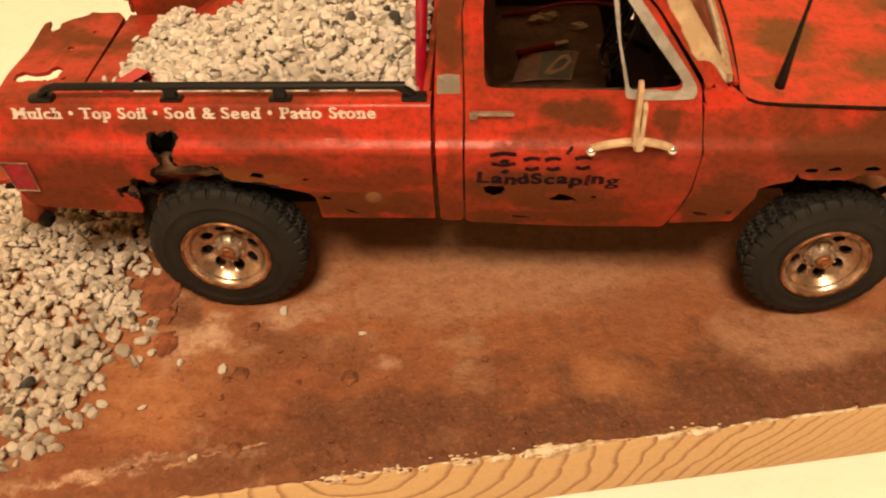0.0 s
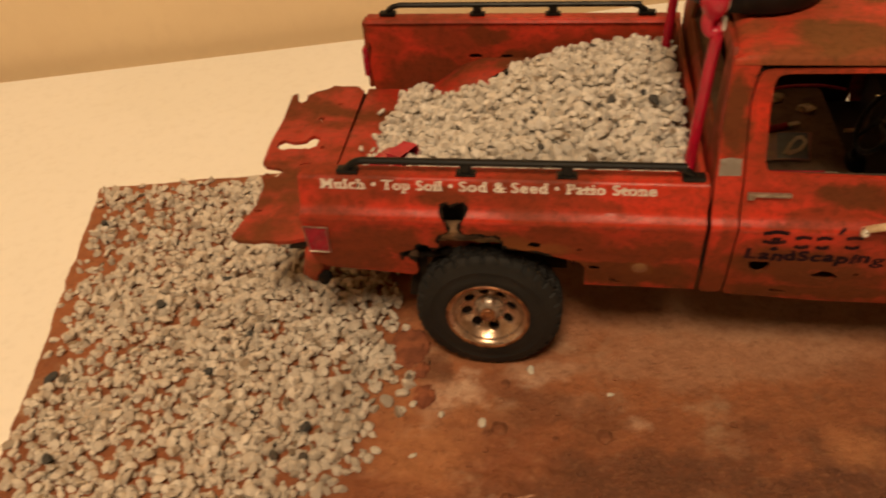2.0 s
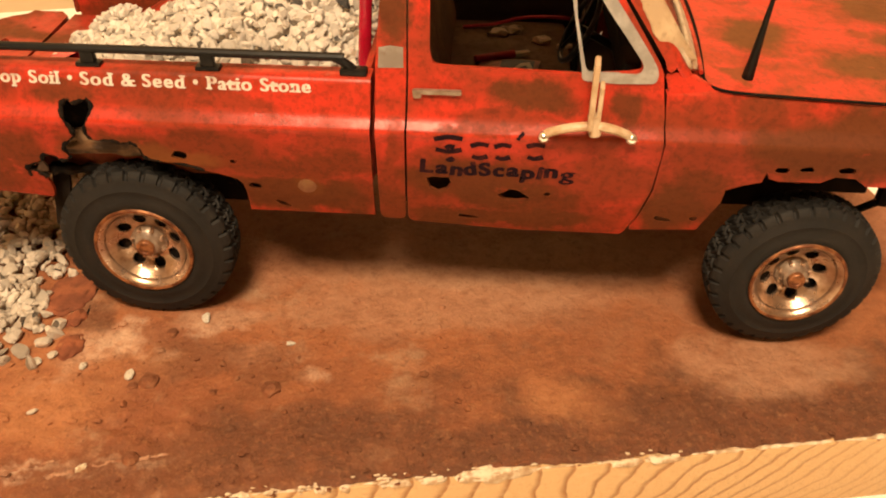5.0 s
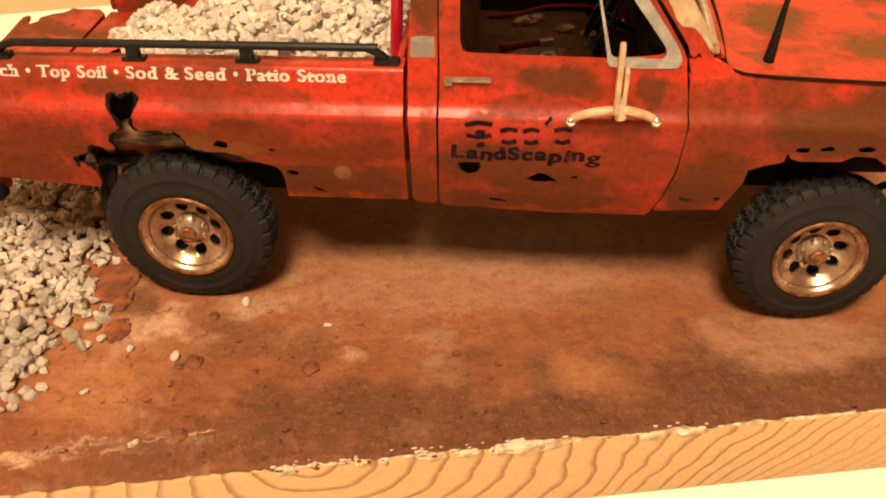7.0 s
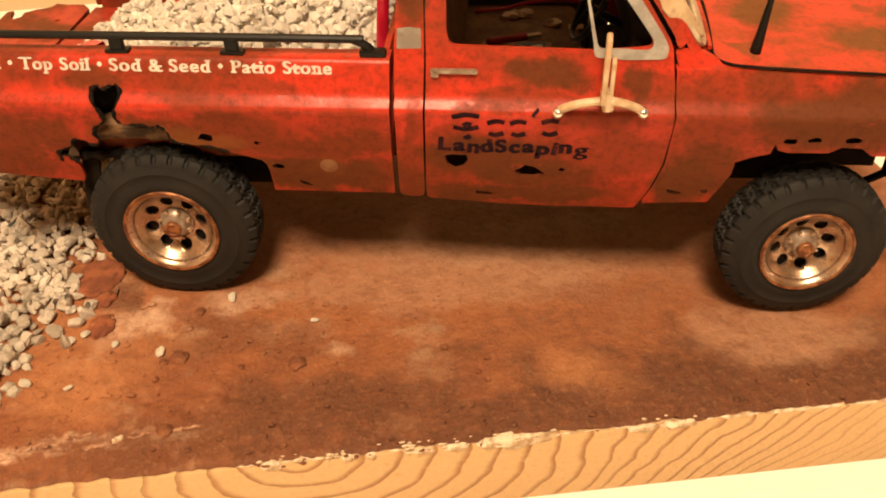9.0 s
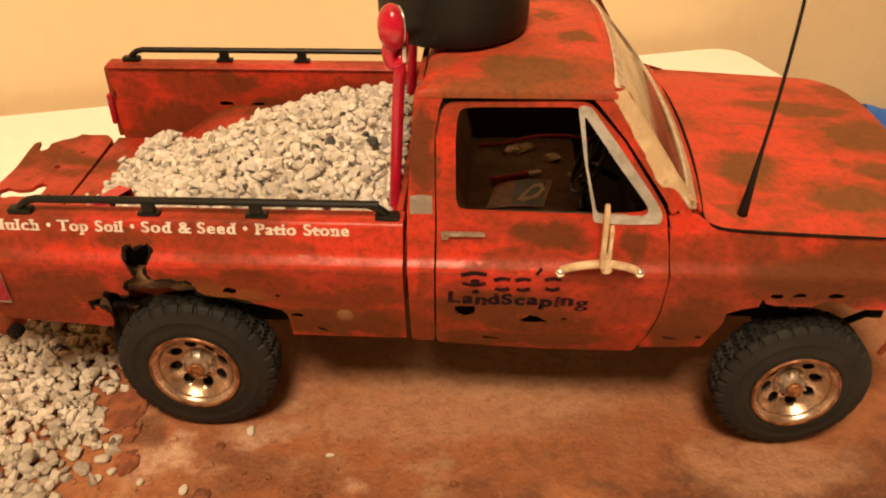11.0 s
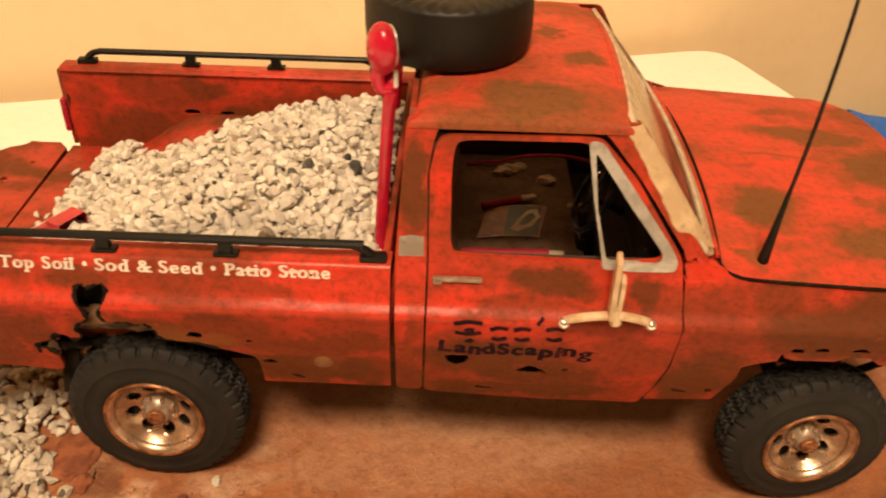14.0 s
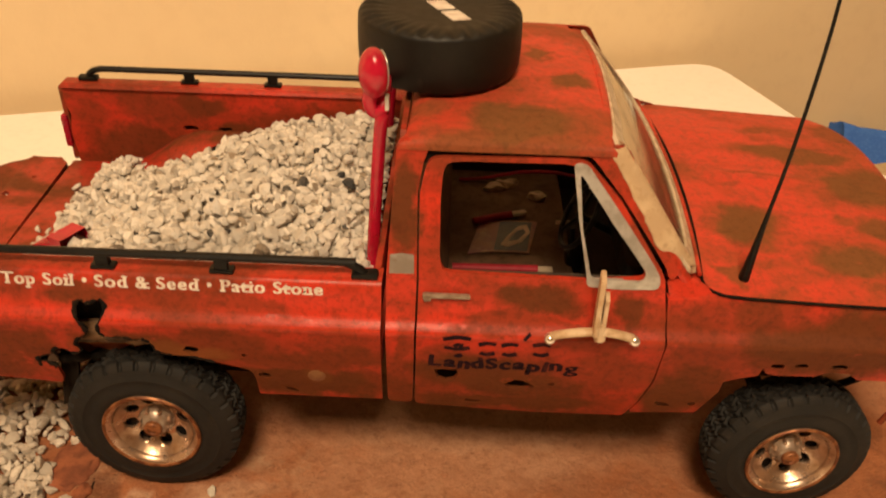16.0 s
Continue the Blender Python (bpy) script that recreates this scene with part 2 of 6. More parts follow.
CAP = mottled("rusty_cap", (0.22, 0.10, 0.04), (0.17, 0.06, 0.022), 300, 0.55, c=(0.16, 0.06, 0.025))
INK = mottled("marker_ink", (0.014, 0.005, 0.009), (0.03, 0.008, 0.011), 260, 0.75, c=(0.10, 0.022, 0.014), fine=520, fine_lo=0.54, bump=0, spec=0.1)
TRIM = mottled("dull_brown_trim", (0.055, 0.036, 0.024), (0.04, 0.026, 0.018), 140, 0.7, c=(0.09, 0.06, 0.04), fine_lo=0.55)
PRINT_BLUE = mottled("printed_sheet_blue", (0.04, 0.06, 0.10), (0.06, 0.09, 0.13), 240, 0.35, c=(0.12, 0.13, 0.14), fine=420, bump=0)
PRINT = mottled("printed_sheet", (0.26, 0.10, 0.11), (0.34, 0.15, 0.11), 240, 0.35, c=(0.5, 0.36, 0.22), fine=420, bump=0)
SLATE = mottled("dark_slate", (0.035, 0.036, 0.038), (0.06, 0.058, 0.055), 500, 0.7, c=(0.16, 0.15, 0.13), fine_lo=0.55, bump=0.0001)
PEBBLE = mottled("pale_pebble", (0.74, 0.69, 0.60), (0.62, 0.56, 0.46), 420, 0.8, c=(0.42, 0.30, 0.19), fine_lo=0.52, bump=0.00012)
CLEAN, DUSTY = (0.98, 0.955, 0.935), (0.97, 0.905, 0.84)
STONE, STONE_ONE = stone_material("gravel_mass", True, CLEAN, 0.12), stone_material("gravel_stone", False, CLEAN, 0.12)
PILE, PILE_ONE = stone_material("dusty_gravel_mass", True, DUSTY, 0.3), stone_material("dusty_gravel_stone", False, DUSTY, 0.3)


def glass_material():
    """Clear sheet with a dry tan film of dust, thicker in streaks."""
    n = Nodes("dusty_windscreen", 0.08)
    n.colour((0.8, 0.75, 0.65))
    n.bsdf.inputs["Transmission Weight"].default_value = 1.0
    n.bsdf.inputs["IOR"].default_value = 1.05
    dust = n.t.nodes.new("ShaderNodeBsdfPrincipled")
    dust.inputs["Base Color"].default_value = (0.62, 0.48, 0.31, 1)
    dust.inputs["Roughness"].default_value = 0.22
    m = n.t.nodes.new("ShaderNodeMixShader")
    sep = n.t.nodes.new("ShaderNodeSeparateXYZ")
    n.link(n.co, sep.inputs[0])
    streak = n.noise(70, 4, 0.6, (1, 0.35, 1))
    low = n.math("ADD", sep.outputs[2], n.math("MULTIPLY", n.math("SUBTRACT", streak, 0.5), 0.006))
    clear = n.math("SUBTRACT", 1.0, n.ramp(low, 0.0625, 0.0685))
    film = n.math("SUBTRACT", n.math("MULTIPLY", n.ramp(streak, 0.2, 0.5), 0.94), n.math("MULTIPLY", clear, 0.92))
    n.link(n.math("MAXIMUM", film, 0.06), m.inputs[0])
    n.link(n.bsdf.outputs[0], m.inputs[1])
    n.link(dust.outputs[0], m.inputs[2])
    n.link(m.outputs[0], n.t.nodes["Material Output"].inputs[0])
    return n.mat


def dirt_material():
    """Object space: x along the base, y to its back. A dark damp band along the front, a dusty worn middle."""
    n = Nodes("painted_dirt", 0.8)
    big, mid, fine = n.noise(30, 4, 0.6), n.noise(120, 5, 0.65), n.noise(900, 5, 0.7)
    sep = n.t.nodes.new("ShaderNodeSeparateXYZ")
    n.link(n.co, sep.inputs[0])
    wob = n.math("ADD", n.math("MULTIPLY", n.math("SUBTRACT", big, 0.5), 0.09), n.math("MULTIPLY", n.math("SUBTRACT", mid, 0.5), 0.05))
    back = n.math("ADD", sep.outputs[1], wob)
    along = n.math("ADD", sep.outputs[0], wob)
    col = n.mix(n.ramp(big, 0.34, 0.64), (0.36, 0.122, 0.045), (0.23, 0.072, 0.027))
    dusty = n.math("MULTIPLY", n.ramp(back, 0.022, 0.060), n.ramp(along, 0.075, 0.135))
    col = n.mix(n.math("MULTIPLY", dusty, 0.55), col, (0.42, 0.20, 0.112))
    col = n.mix(n.math("MULTIPLY", n.ramp(mid, 0.48, 0.72), 0.5), col, (0.30, 0.115, 0.042))
    damp = n.math("MULTIPLY", n.math("SUBTRACT", 1.0, n.ramp(back, 0.0, 0.028)), n.ramp(along, 0.08, 0.16))
    col = n.mix(n.math("MULTIPLY", damp, 0.85), col, (0.085, 0.031, 0.013))
    rim = n.math("SUBTRACT", 1.0, n.ramp(back, -0.004, 0.010))
    col = n.mix(n.math("MULTIPLY", rim, 0.65), col, (0.10, 0.035, 0.016))
    pale = n.math("MULTIPLY", n.ramp(n.noise(75, 5, 0.7), 0.54, 0.74), n.math("SUBTRACT", 1.0, n.ramp(along, 0.14, 0.18)))
    col = n.mix(n.math("MULTIPLY", pale, 0.55), col, (0.62, 0.44, 0.28))
    spread = n.warped(60, 0.022)
    # pale dust; the long spot under the truck also lightens the shade there
    dust = n.stains(spread, [(165, 43, 42, 10, 0.5), (99, 38, 9, 8, 0.75), (122, 43, 9, 4, 0.75), (182, 56, 50, 11, 0.75), (226, 20, 22, 9, 0.6), (128, 30, 7, 4, 0.35)], 2, 0.5, 1.12)
    col = n.mix(dust, col, (0.48, 0.262, 0.158))
    chalk = n.stains(n.warped(110, 0.012), [(101, 38, 7, 5, 0.9), (109, 34, 6, 2.6, 0.85), (80, 6, 14, 1.6, 0.85), (94, 8.2, 8, 1.3, 0.8), (101, 6.8, 3, 1.2, 0.9), (110, 8.2, 9, 1.2, 0.7), (92, 28, 5, 3, 0.6), (118, 40, 4, 3, 0.6), (140.5, 24.5, 4, 3, 0.5), (105, 41, 4, 5, 0.8)], 2, 0.3, 1.3)
    col = n.mix(n.math("MULTIPLY", chalk, n.ramp(n.noise(300, 5, 0.7), 0.35, 0.6)), col, (0.72, 0.49, 0.34))
    wet = n.stains(spread, [(140, 11, 25, 9, 0.95), (163, 6, 12, 6, 0.85), (203, 8, 9, 7, 0.75), (188, 3, 30, 3, 0.7), (226, 4, 22, 4, 0.5), (95, 47, 5, 8, 0.75), (165, 20, 18, 3, 0.25), (110, 8, 24, 7, 0.65), (118, 30, 11, 8, 0.55), (132, 26, 9, 7, 0.5)], 2, 0.55, 1.1)
    col = n.mix(wet, col, (0.11, 0.038, 0.015))
    col = n.mix(n.stains(spread, [(184, 13, 11, 5, 0.7), (106, 30, 10, 6, 0.5), (92, 24, 15, 10, 0.8), (84, 36, 10, 12, 0.6)], 2, 0.3, 1.3), col, (0.42, 0.172, 0.070))
    col = n.mix(n.math("MULTIPLY", n.ramp(n.noise(330, 6, 0.75), 0.46, 0.68), 0.5), col, (0.19, 0.06, 0.022))
    col = n.mix(n.math("MULTIPLY", n.ramp(n.noise(800, 4, 0.8), 0.52, 0.68), 0.26), col, (0.46, 0.215, 0.095))
    col = n.mix(n.math("MULTIPLY", n.ramp(fine, 0.5, 0.72), 0.18), col, (0.12, 0.042, 0.017))
    col = n.mix(n.math("MULTIPLY", n.ramp(n.noise(520, 4, 0.7), 0.52, 0.72), 0.16), col, (0.44, 0.25, 0.13))
    col = n.mix(n.math("MULTIPLY", n.ramp(n.noise(150, 7, 0.8), 0.47, 0.62), 0.28), col, (0.22, 0.07, 0.027))
    col = n.mix(n.math("MULTIPLY", n.ramp(n.noise(430, 5, 0.85), 0.57, 0.64), 0.4), col, (0.11, 0.036, 0.015))
    n.colour(col)
    n.roughness(fine, 0.55, 0.95)
    lumps = n.noise(260, 6, 0.7)
    n.bump(n.math("ADD", n.math("MULTIPLY", fine, 0.3), n.math("ADD", mid, n.math("MULTIPLY", lumps, 0.9))), 0.0009)
    return n.mat


def pine_material():
    """End grain: rings round a pith at the front face's top edge (object space: x along the face, z up)."""
    n = Nodes("pine_end_grain", 0.6)
    sep = n.t.nodes.new("ShaderNodeSeparateXYZ")
    warp = n.noise(45, 2, 0.5)
    n.link(n.co, sep.inputs[0])
    dx = n.math("SUBTRACT", sep.outputs[0], 0.134)
    dz = n.math("MULTIPLY", n.math("SUBTRACT", sep.outputs[2], 0.0172), 1.5)
    lean = n.math("MULTIPLY", n.ramp(dx, 0.045, 0.11), n.math("MULTIPLY", sep.outputs[2], 0.9))
    bow = n.math("MULTIPLY", n.math("SUBTRACT", n.noise(75, 2, 0.5, (0.35, 1.0, 1.0)), 0.5), 0.009)
    dx = n.math("ADD", n.math("SUBTRACT", dx, lean), bow)
    r = n.math("POWER", n.math("ADD", n.math("MULTIPLY", dx, dx), n.math("MULTIPLY", dz, dz)), 0.5)
    r = n.math("ADD", r, n.math("ADD", n.math("MULTIPLY", n.math("SUBTRACT", warp, 0.5), 0.006), n.math("MULTIPLY", n.noise(190, 3), 0.0016)))
    turns = n.math("ADD", n.math("MULTIPLY", r, 172.0), n.math("MULTIPLY", n.math("MAXIMUM", n.math("SUBTRACT", r, 0.055), 0.0), 110.0))
    s = n.math("FRACT", turns, 0)
    late = n.math("MULTIPLY", n.math("POWER", n.ramp(s, 0.60, 0.92), 2.0), n.math("SUBTRACT", 1.0, n.ramp(s, 0.92, 0.98)))
    late = n.math("MULTIPLY", late, n.math("SUBTRACT", 1.0, n.math("MULTIPLY", n.ramp(dx, 0.07, 0.095), 0.55)))
    grain = n.noise(900, 4, 0.7)
    col = n.mix(n.math("MULTIPLY", late, 0.85), (0.61, 0.39, 0.19), (0.29, 0.12, 0.036))
    col = n.mix(n.math("MULTIPLY", n.ramp(grain, 0.50, 0.72), 0.35), col, (0.40, 0.21, 0.085))
    col = n.mix(n.math("MULTIPLY", n.ramp(n.noise(30, 3), 0.5, 0.7), 0.3), col, (0.64, 0.43, 0.22))
    col = n.mix(n.math("MULTIPLY", n.ramp(n.noise(260, 5, 0.75, (1.0, 1.0, 2.2)), 0.5, 0.7), 0.4), col, (0.66, 0.47, 0.26))
    n.colour(col)
    n.bump(n.math("ADD", grain, n.math("MULTIPLY", late, -0.5)), 0.0004)
    return n.mat


GLASS, DIRT, PINE = glass_material(), dirt_material(), pine_material()
PLASTER = mottled("chipped_plaster", (0.72, 0.62, 0.47), (0.5, 0.36, 0.22), 300, 0.85, c=(0.25, 0.12, 0.05), bump=0.0003)
CLAY = mottled("red_clay", (0.30, 0.092, 0.038), (0.20, 0.058, 0.025), 160, 0.85, c=(0.11, 0.035, 0.015), fine=500, bump=0.0004)
RIDGE = mottled("dusty_ridge", (0.40, 0.215, 0.13), (0.24, 0.095, 0.045), 260, 0.8, c=(0.60, 0.44, 0.32), fine=420, fine_lo=0.5, bump=0.0004)
TABLE = mottled("cream_table_top", (0.92, 0.89, 0.82), (0.90, 0.87, 0.79), 12, 0.42, c=(0.78, 0.74, 0.66), fine=350, bump=0.00002, amount=0.3)
WALL = mottled("beige_wall_paint", (0.84, 0.66, 0.42), (0.81, 0.63, 0.40), 9, 0.75, c=(0.78, 0.60, 0.38), fine=130, bump=0.0002, amount=0.5)
CEIL = mottled("ceiling_paint", (0.46, 0.42, 0.35), (0.44, 0.40, 0.33), 6, 0.9, c=(0.40, 0.36, 0.30), fine=90, bump=0.001)
FLOOR = mottled("tan_carpet", (0.36, 0.26, 0.16), (0.3, 0.21, 0.125), 30, 0.95, c=(0.2, 0.14, 0.08), fine=500, bump=0.002)
CARD = mottled("tan_cardboard", (0.5, 0.36, 0.2), (0.42, 0.3, 0.17), 60, 0.85, c=(0.35, 0.24, 0.13))
BLUE = mottled("blue_cloth", (0.06, 0.17, 0.55), (0.045, 0.13, 0.46), 60, 0.9, c=(0.08, 0.2, 0.55), spec=0.15)

# ---- mesh helpers; the truck and its base are drawn in millimetres ----
MM = 0.001


def part(name, bm, material, parent=None, label="", smooth=35, at=None):
    bmesh.ops.recalc_face_normals(bm, faces=bm.faces)
    bmesh.ops.scale(bm, vec=(MM, MM, MM), verts=bm.verts)
    me = bpy.data.meshes.new(name)
    bm.to_mesh(me)
    bm.free()
    me.materials.append(material)
    if smooth:
        me.shade_smooth()
        me.set_sharp_from_angle(angle=radians(smooth))
    ob = new(name, me)
    if parent:
        ob.parent = parent
    if at:
        ob.location = [MM * v for v in at]
    if label:
        ob["label"] = label
    return ob


def empty(name, at):
    ob = new(name)
    ob.empty_display_size = 0.01
    ob.location = [MM * v for v in at]
    return ob


def rbox(bm, centre, size, bevel=0.0, turn=None, segments=2):
    """A bevelled box joined into bm."""
    m = Matrix.Translation(centre) @ (turn or Matrix.Identity(4)) @ Matrix.Diagonal((*size, 1))
    made = bmesh.ops.create_cube(bm, size=1, matrix=m)["verts"]
    if bevel:
        edges = list({e for v in made for e in v.link_edges})
        bmesh.ops.bevel(bm, geom=edges, offset=bevel, segments=segments, affect="EDGES", profile=0.6)
    return bm


def box(centre, size, bevel=0.0, turn=None):
    return rbox(bmesh.new(), centre, size, bevel, turn)


def tube(bm, points, radius, seg=10, taper=None):
    """A round bar along the points; radius may be a list."""
    pts = [Vector(p) for p in points]
    rads = radius if isinstance(radius, (list, tuple)) else [radius] * len(pts)
    rings, up = [], Vector((0.13, 0.31, 0.94))
    for i, p in enumerate(pts):
        d = (pts[min(i + 1, len(pts) - 1)] - pts[max(i - 1, 0)]).normalized()
        a = d.cross(up).normalized()
        b = a.cross(d)
        rings.append([bm.verts.new(p + rads[i] * (math.cos(k * math.tau / seg) * a + math.sin(k * math.tau / seg) * b)) for k in range(seg)])
    for r, s in zip(rings, rings[1:]):
        for k in range(seg):
            bm.faces.new((r[k], r[(k + 1) % seg], s[(k + 1) % seg], s[k]))
    bm.faces.new(rings[0])
    bm.faces.new(list(reversed(rings[-1])))
    return bm


def bend(points, n=6):
    """A smooth line through the points."""
    p = [Vector(q) for q in points]
    p = [2 * p[0] - p[1]] + p + [2 * p[-1] - p[-2]]
    out = []
    for i in range(1, len(p) - 2):
        for k in range(n):
            t = k / n
            out.append(0.5 * (2 * p[i] + (p[i + 1] - p[i - 1]) * t + (2 * p[i - 1] - 5 * p[i] + 4 * p[i + 1] - p[i + 2]) * t * t
                              + (3 * p[i] - p[i - 1] - 3 * p[i + 1] + p[i + 2]) * t ** 3))
    return out + [p[-2]]


def lathe(bm, profile, seg=48, centre=(0, 0, 0)):
    """Turns (radius, y) pairs round the y axis; a closed profile makes a solid."""
    c = Vector(centre)
    rings = [[bm.verts.new(c + Vector((r * math.cos(k * math.tau / seg), y, r * math.sin(k * math.tau / seg)))) for k in range(seg)] for r, y in profile]
    for a, b in zip(rings, rings[1:] + rings[:1]):
        for k in range(seg):
            bm.faces.new((a[k], a[(k + 1) % seg], b[(k + 1) % seg], b[k]))
    return bm


def ring(cx, cz, rx, rz, n=10, jag=0.0, seed=0):
    rnd = random.Random(seed)
    return [(cx + rx * math.cos(k * math.tau / n) * (1 + jag * rnd.uniform(-1, 1)), cz + rz * math.sin(k * math.tau / n) * (1 + jag * rnd.uniform(-1, 1))) for k in range(n)]


def panel(outline, holes, place, cuts=(), cuts_x=(), thick=(0, 0.7, -0.2)):
    """A sheet cut to an outline with holes, in (u, v); place(u, v) bends it into the world; thick is the way to its back."""
    bm = bmesh.new()
    for loop in (outline, *holes):
        vs = [bm.verts.new((u, 0, v)) for u, v in loop]
        for a, b in zip(vs, vs[1:] + vs[:1]):
            bm.edges.new((a, b))
    bmesh.ops.triangle_fill(bm, use_beauty=True, use_dissolve=False, edges=bm.edges[:], normal=(0, 1, 0))
    for v in cuts:
        bmesh.ops.bisect_plane(bm, geom=bm.verts[:] + bm.edges[:] + bm.faces[:], dist=1e-5, plane_co=(0, 0, v), plane_no=(0, 0, 1))
    for u in cuts_x:
        bmesh.ops.bisect_plane(bm, geom=bm.verts[:] + bm.edges[:] + bm.faces[:], dist=1e-5, plane_co=(u, 0, 0), plane_no=(1, 0, 0))
    for v in bm.verts:
        v.co = place(v.co.x, v.co.z)
    back = bmesh.ops.extrude_face_region(bm, geom=bm.faces[:], use_keep_orig=True)["geom"]
    bmesh.ops.translate(bm, vec=thick, verts=[g for g in back if isinstance(g, bmesh.types.BMVert)])
    return bm


def soften(loop, radius):
    """Rounds the sharper corners of a closed outline."""
    out = []
    for k, b in enumerate(loop):
        a, c = Vector(loop[k - 1]), Vector(loop[(k + 1) % len(loop)])
        b = Vector(b)
        u, v = a - b, c - b
        if u.length < 1e-6 or v.length < 1e-6 or u.angle(v) > radians(158):
            out.append(tuple(b))
            continue
        p, q = b + u.normalized() * min(radius, 0.45 * u.length), b + v.normalized() * min(radius, 0.45 * v.length)
        out += [tuple(p.lerp(b, t).lerp(b.lerp(q, t), t)) for t in (0.0, 0.25, 0.5, 0.75, 1.0)]
    return out


def lerp_table(table, s):
    """The row of numbers at s, between the rows of a table."""
    if s <= table[0][0]:
        return table[0][1:]
    for a, b in zip(table, table[1:]):
        if s <= b[0]:
            t = (s - a[0]) / (b[0] - a[0])
            return tuple(p + (q - p) * t for p, q in zip(a[1:], b[1:]))
    return table[-1][1:]


def grid(bm, nu, nv, place):
    vs = [[bm.verts.new(place(i / nu, j / nv)) for j in range(nv + 1)] for i in range(nu + 1)]
    for i in range(nu):
        for j in range(nv):
            bm.faces.new((vs[i][j], vs[i + 1][j], vs[i + 1][j + 1], vs[i][j + 1]))
    return bm


def thicken(bm, way):
    back = bmesh.ops.extrude_face_region(bm, geom=bm.faces[:], use_keep_orig=True)["geom"]
    bmesh.ops.translate(bm, vec=way, verts=[g for g in back if isinstance(g, bmesh.types.BMVert)])
    return bm


def lettering(text, size, bold=0.0, spacing=1.0):
    """The outlines of a line of text as flat faces, in units of size."""
    cu = bpy.data.curves.new("text", "FONT")
    cu.body, cu.size, cu.offset, cu.space_character = text, size, bold, spacing
    ob = bpy.data.objects.new("text", cu)
    me = bpy.data.meshes.new_from_object(ob)
    bm = bmesh.new()
    bm.from_mesh(me)
    bpy.data.objects.remove(ob)
    bpy.data.meshes.remove(me)
    bpy.data.curves.remove(cu)
    bmesh.ops.remove_doubles(bm, verts=bm.verts, dist=1e-5)
    return bm


def add_slabs(bm, reach, high):
    """Square feet and heads on the stems of flat letters."""
    ends = []
    for e in bm.edges:
        p, q = e.verts[0].co, e.verts[1].co
        if e.is_boundary and abs(p.y - q.y) < 1e-3 and 0.12 < abs(p.x - q.x) < 0.75:
            up = 1 if e.link_faces[0].calc_center_median().y > p.y else -1
            ends.append((min(p.x, q.x), max(p.x, q.x), p.y, up))
    for x0, x1, y, up in ends:
        vs = [bm.verts.new((x, yy, 0.03)) for x, yy in ((x0 - reach, y), (x1 + reach, y), (x1 + reach, y + up * high), (x0 - reach, y + up * high))]
        bm.faces.new(vs if up > 0 else list(reversed(vs)))
    return bm

# ---- the room: table against a wall ----
TABLE_Z = -18.0
YAW_TABLE = radians(15.3)
ROOM = empty("room_frame", (117.6, 419, TABLE_Z))  # the table's far corner, at the wall
ROOM.rotation_euler = (0, 0, YAW_TABLE)


def structure(name, bm, material, label):
    ob = part(name, bm, material, None, label, 0)
    ob.matrix_world = Matrix.Translation((0.1176, 0.419, TABLE_Z * MM)) @ Matrix.Rotation(YAW_TABLE, 4, "Z")
    return tagged(ob, kind="structure")


def build_room():
    bm = box((-10, 60, 300), (4200, 100, 2600))
    structure("wall_north", bm, WALL, "beige painted wall with a fine rolled texture behind the table")
    structure("wall_south", box((-10, -3050, 300), (4200, 100, 2600)), WALL, "beige painted wall")
    structure("wall_west", box((-2060, -1495, 300), (100, 3010, 2600)), WALL, "beige painted wall")
    structure("wall_east", box((2040, -1495, 300), (100, 3010, 2600)), WALL, "beige painted wall")
    structure("floor", box((-10, -1495, -760), (4000, 3010, 100)), FLOOR, "tan carpeted floor under the table")
    structure("ceiling", box((-10, -1495, 1650), (4000, 3010, 100)), CEIL, "pale ceiling")


build_room()
bpy.data.objects.remove(ROOM)


def build_table():
    root = empty("table", (117.6, 419, TABLE_Z - 710))
    root.rotation_euler = (0, 0, YAW_TABLE)
    top = bmesh.new()
    loop = soften([(0, 0), (-1200, 0), (-1200, -780), (84, -780)], 16)
    top.faces.new([top.verts.new((x, y, 710)) for x, y in loop])
    bmesh.ops.bevel(top, geom=thicken(top, (0, 0, -26)).edges[:], offset=1.5, segments=2, affect="EDGES", clamp_overlap=True)
    part("tabletop", top, TABLE, root)
    for x in (-1150, -50):
        for y in (-740, -40):
            part("leg", box((x, y, 342), (50, 50, 684), 3), TABLE, root)
    tagged(root, "cream laminate table pushed against the beige wall", "table")


build_table()

# ---- the diorama base ----
BASE_YAW = radians(10.35)
BASE_AT = Vector((-160.0, 72.3, 0))     # its front left corner
BASE_LONG, BASE_DEEP = 282.0, 137.0
BASE_SKEW = -6.9 / 136.0   # the left end is cut a little out of square


def base_to_world(u, v):
    c, s = math.cos(BASE_YAW), math.sin(BASE_YAW)
    return BASE_AT.x + u * c - v * s, BASE_AT.y + u * s + v * c


def world_to_base(x, y):
    c, s = math.cos(BASE_YAW), math.sin(BASE_YAW)
    x, y = x - BASE_AT.x, y - BASE_AT.y
    u, v = x * c + y * s, -x * s + y * c
    return u - BASE_SKEW * v, v


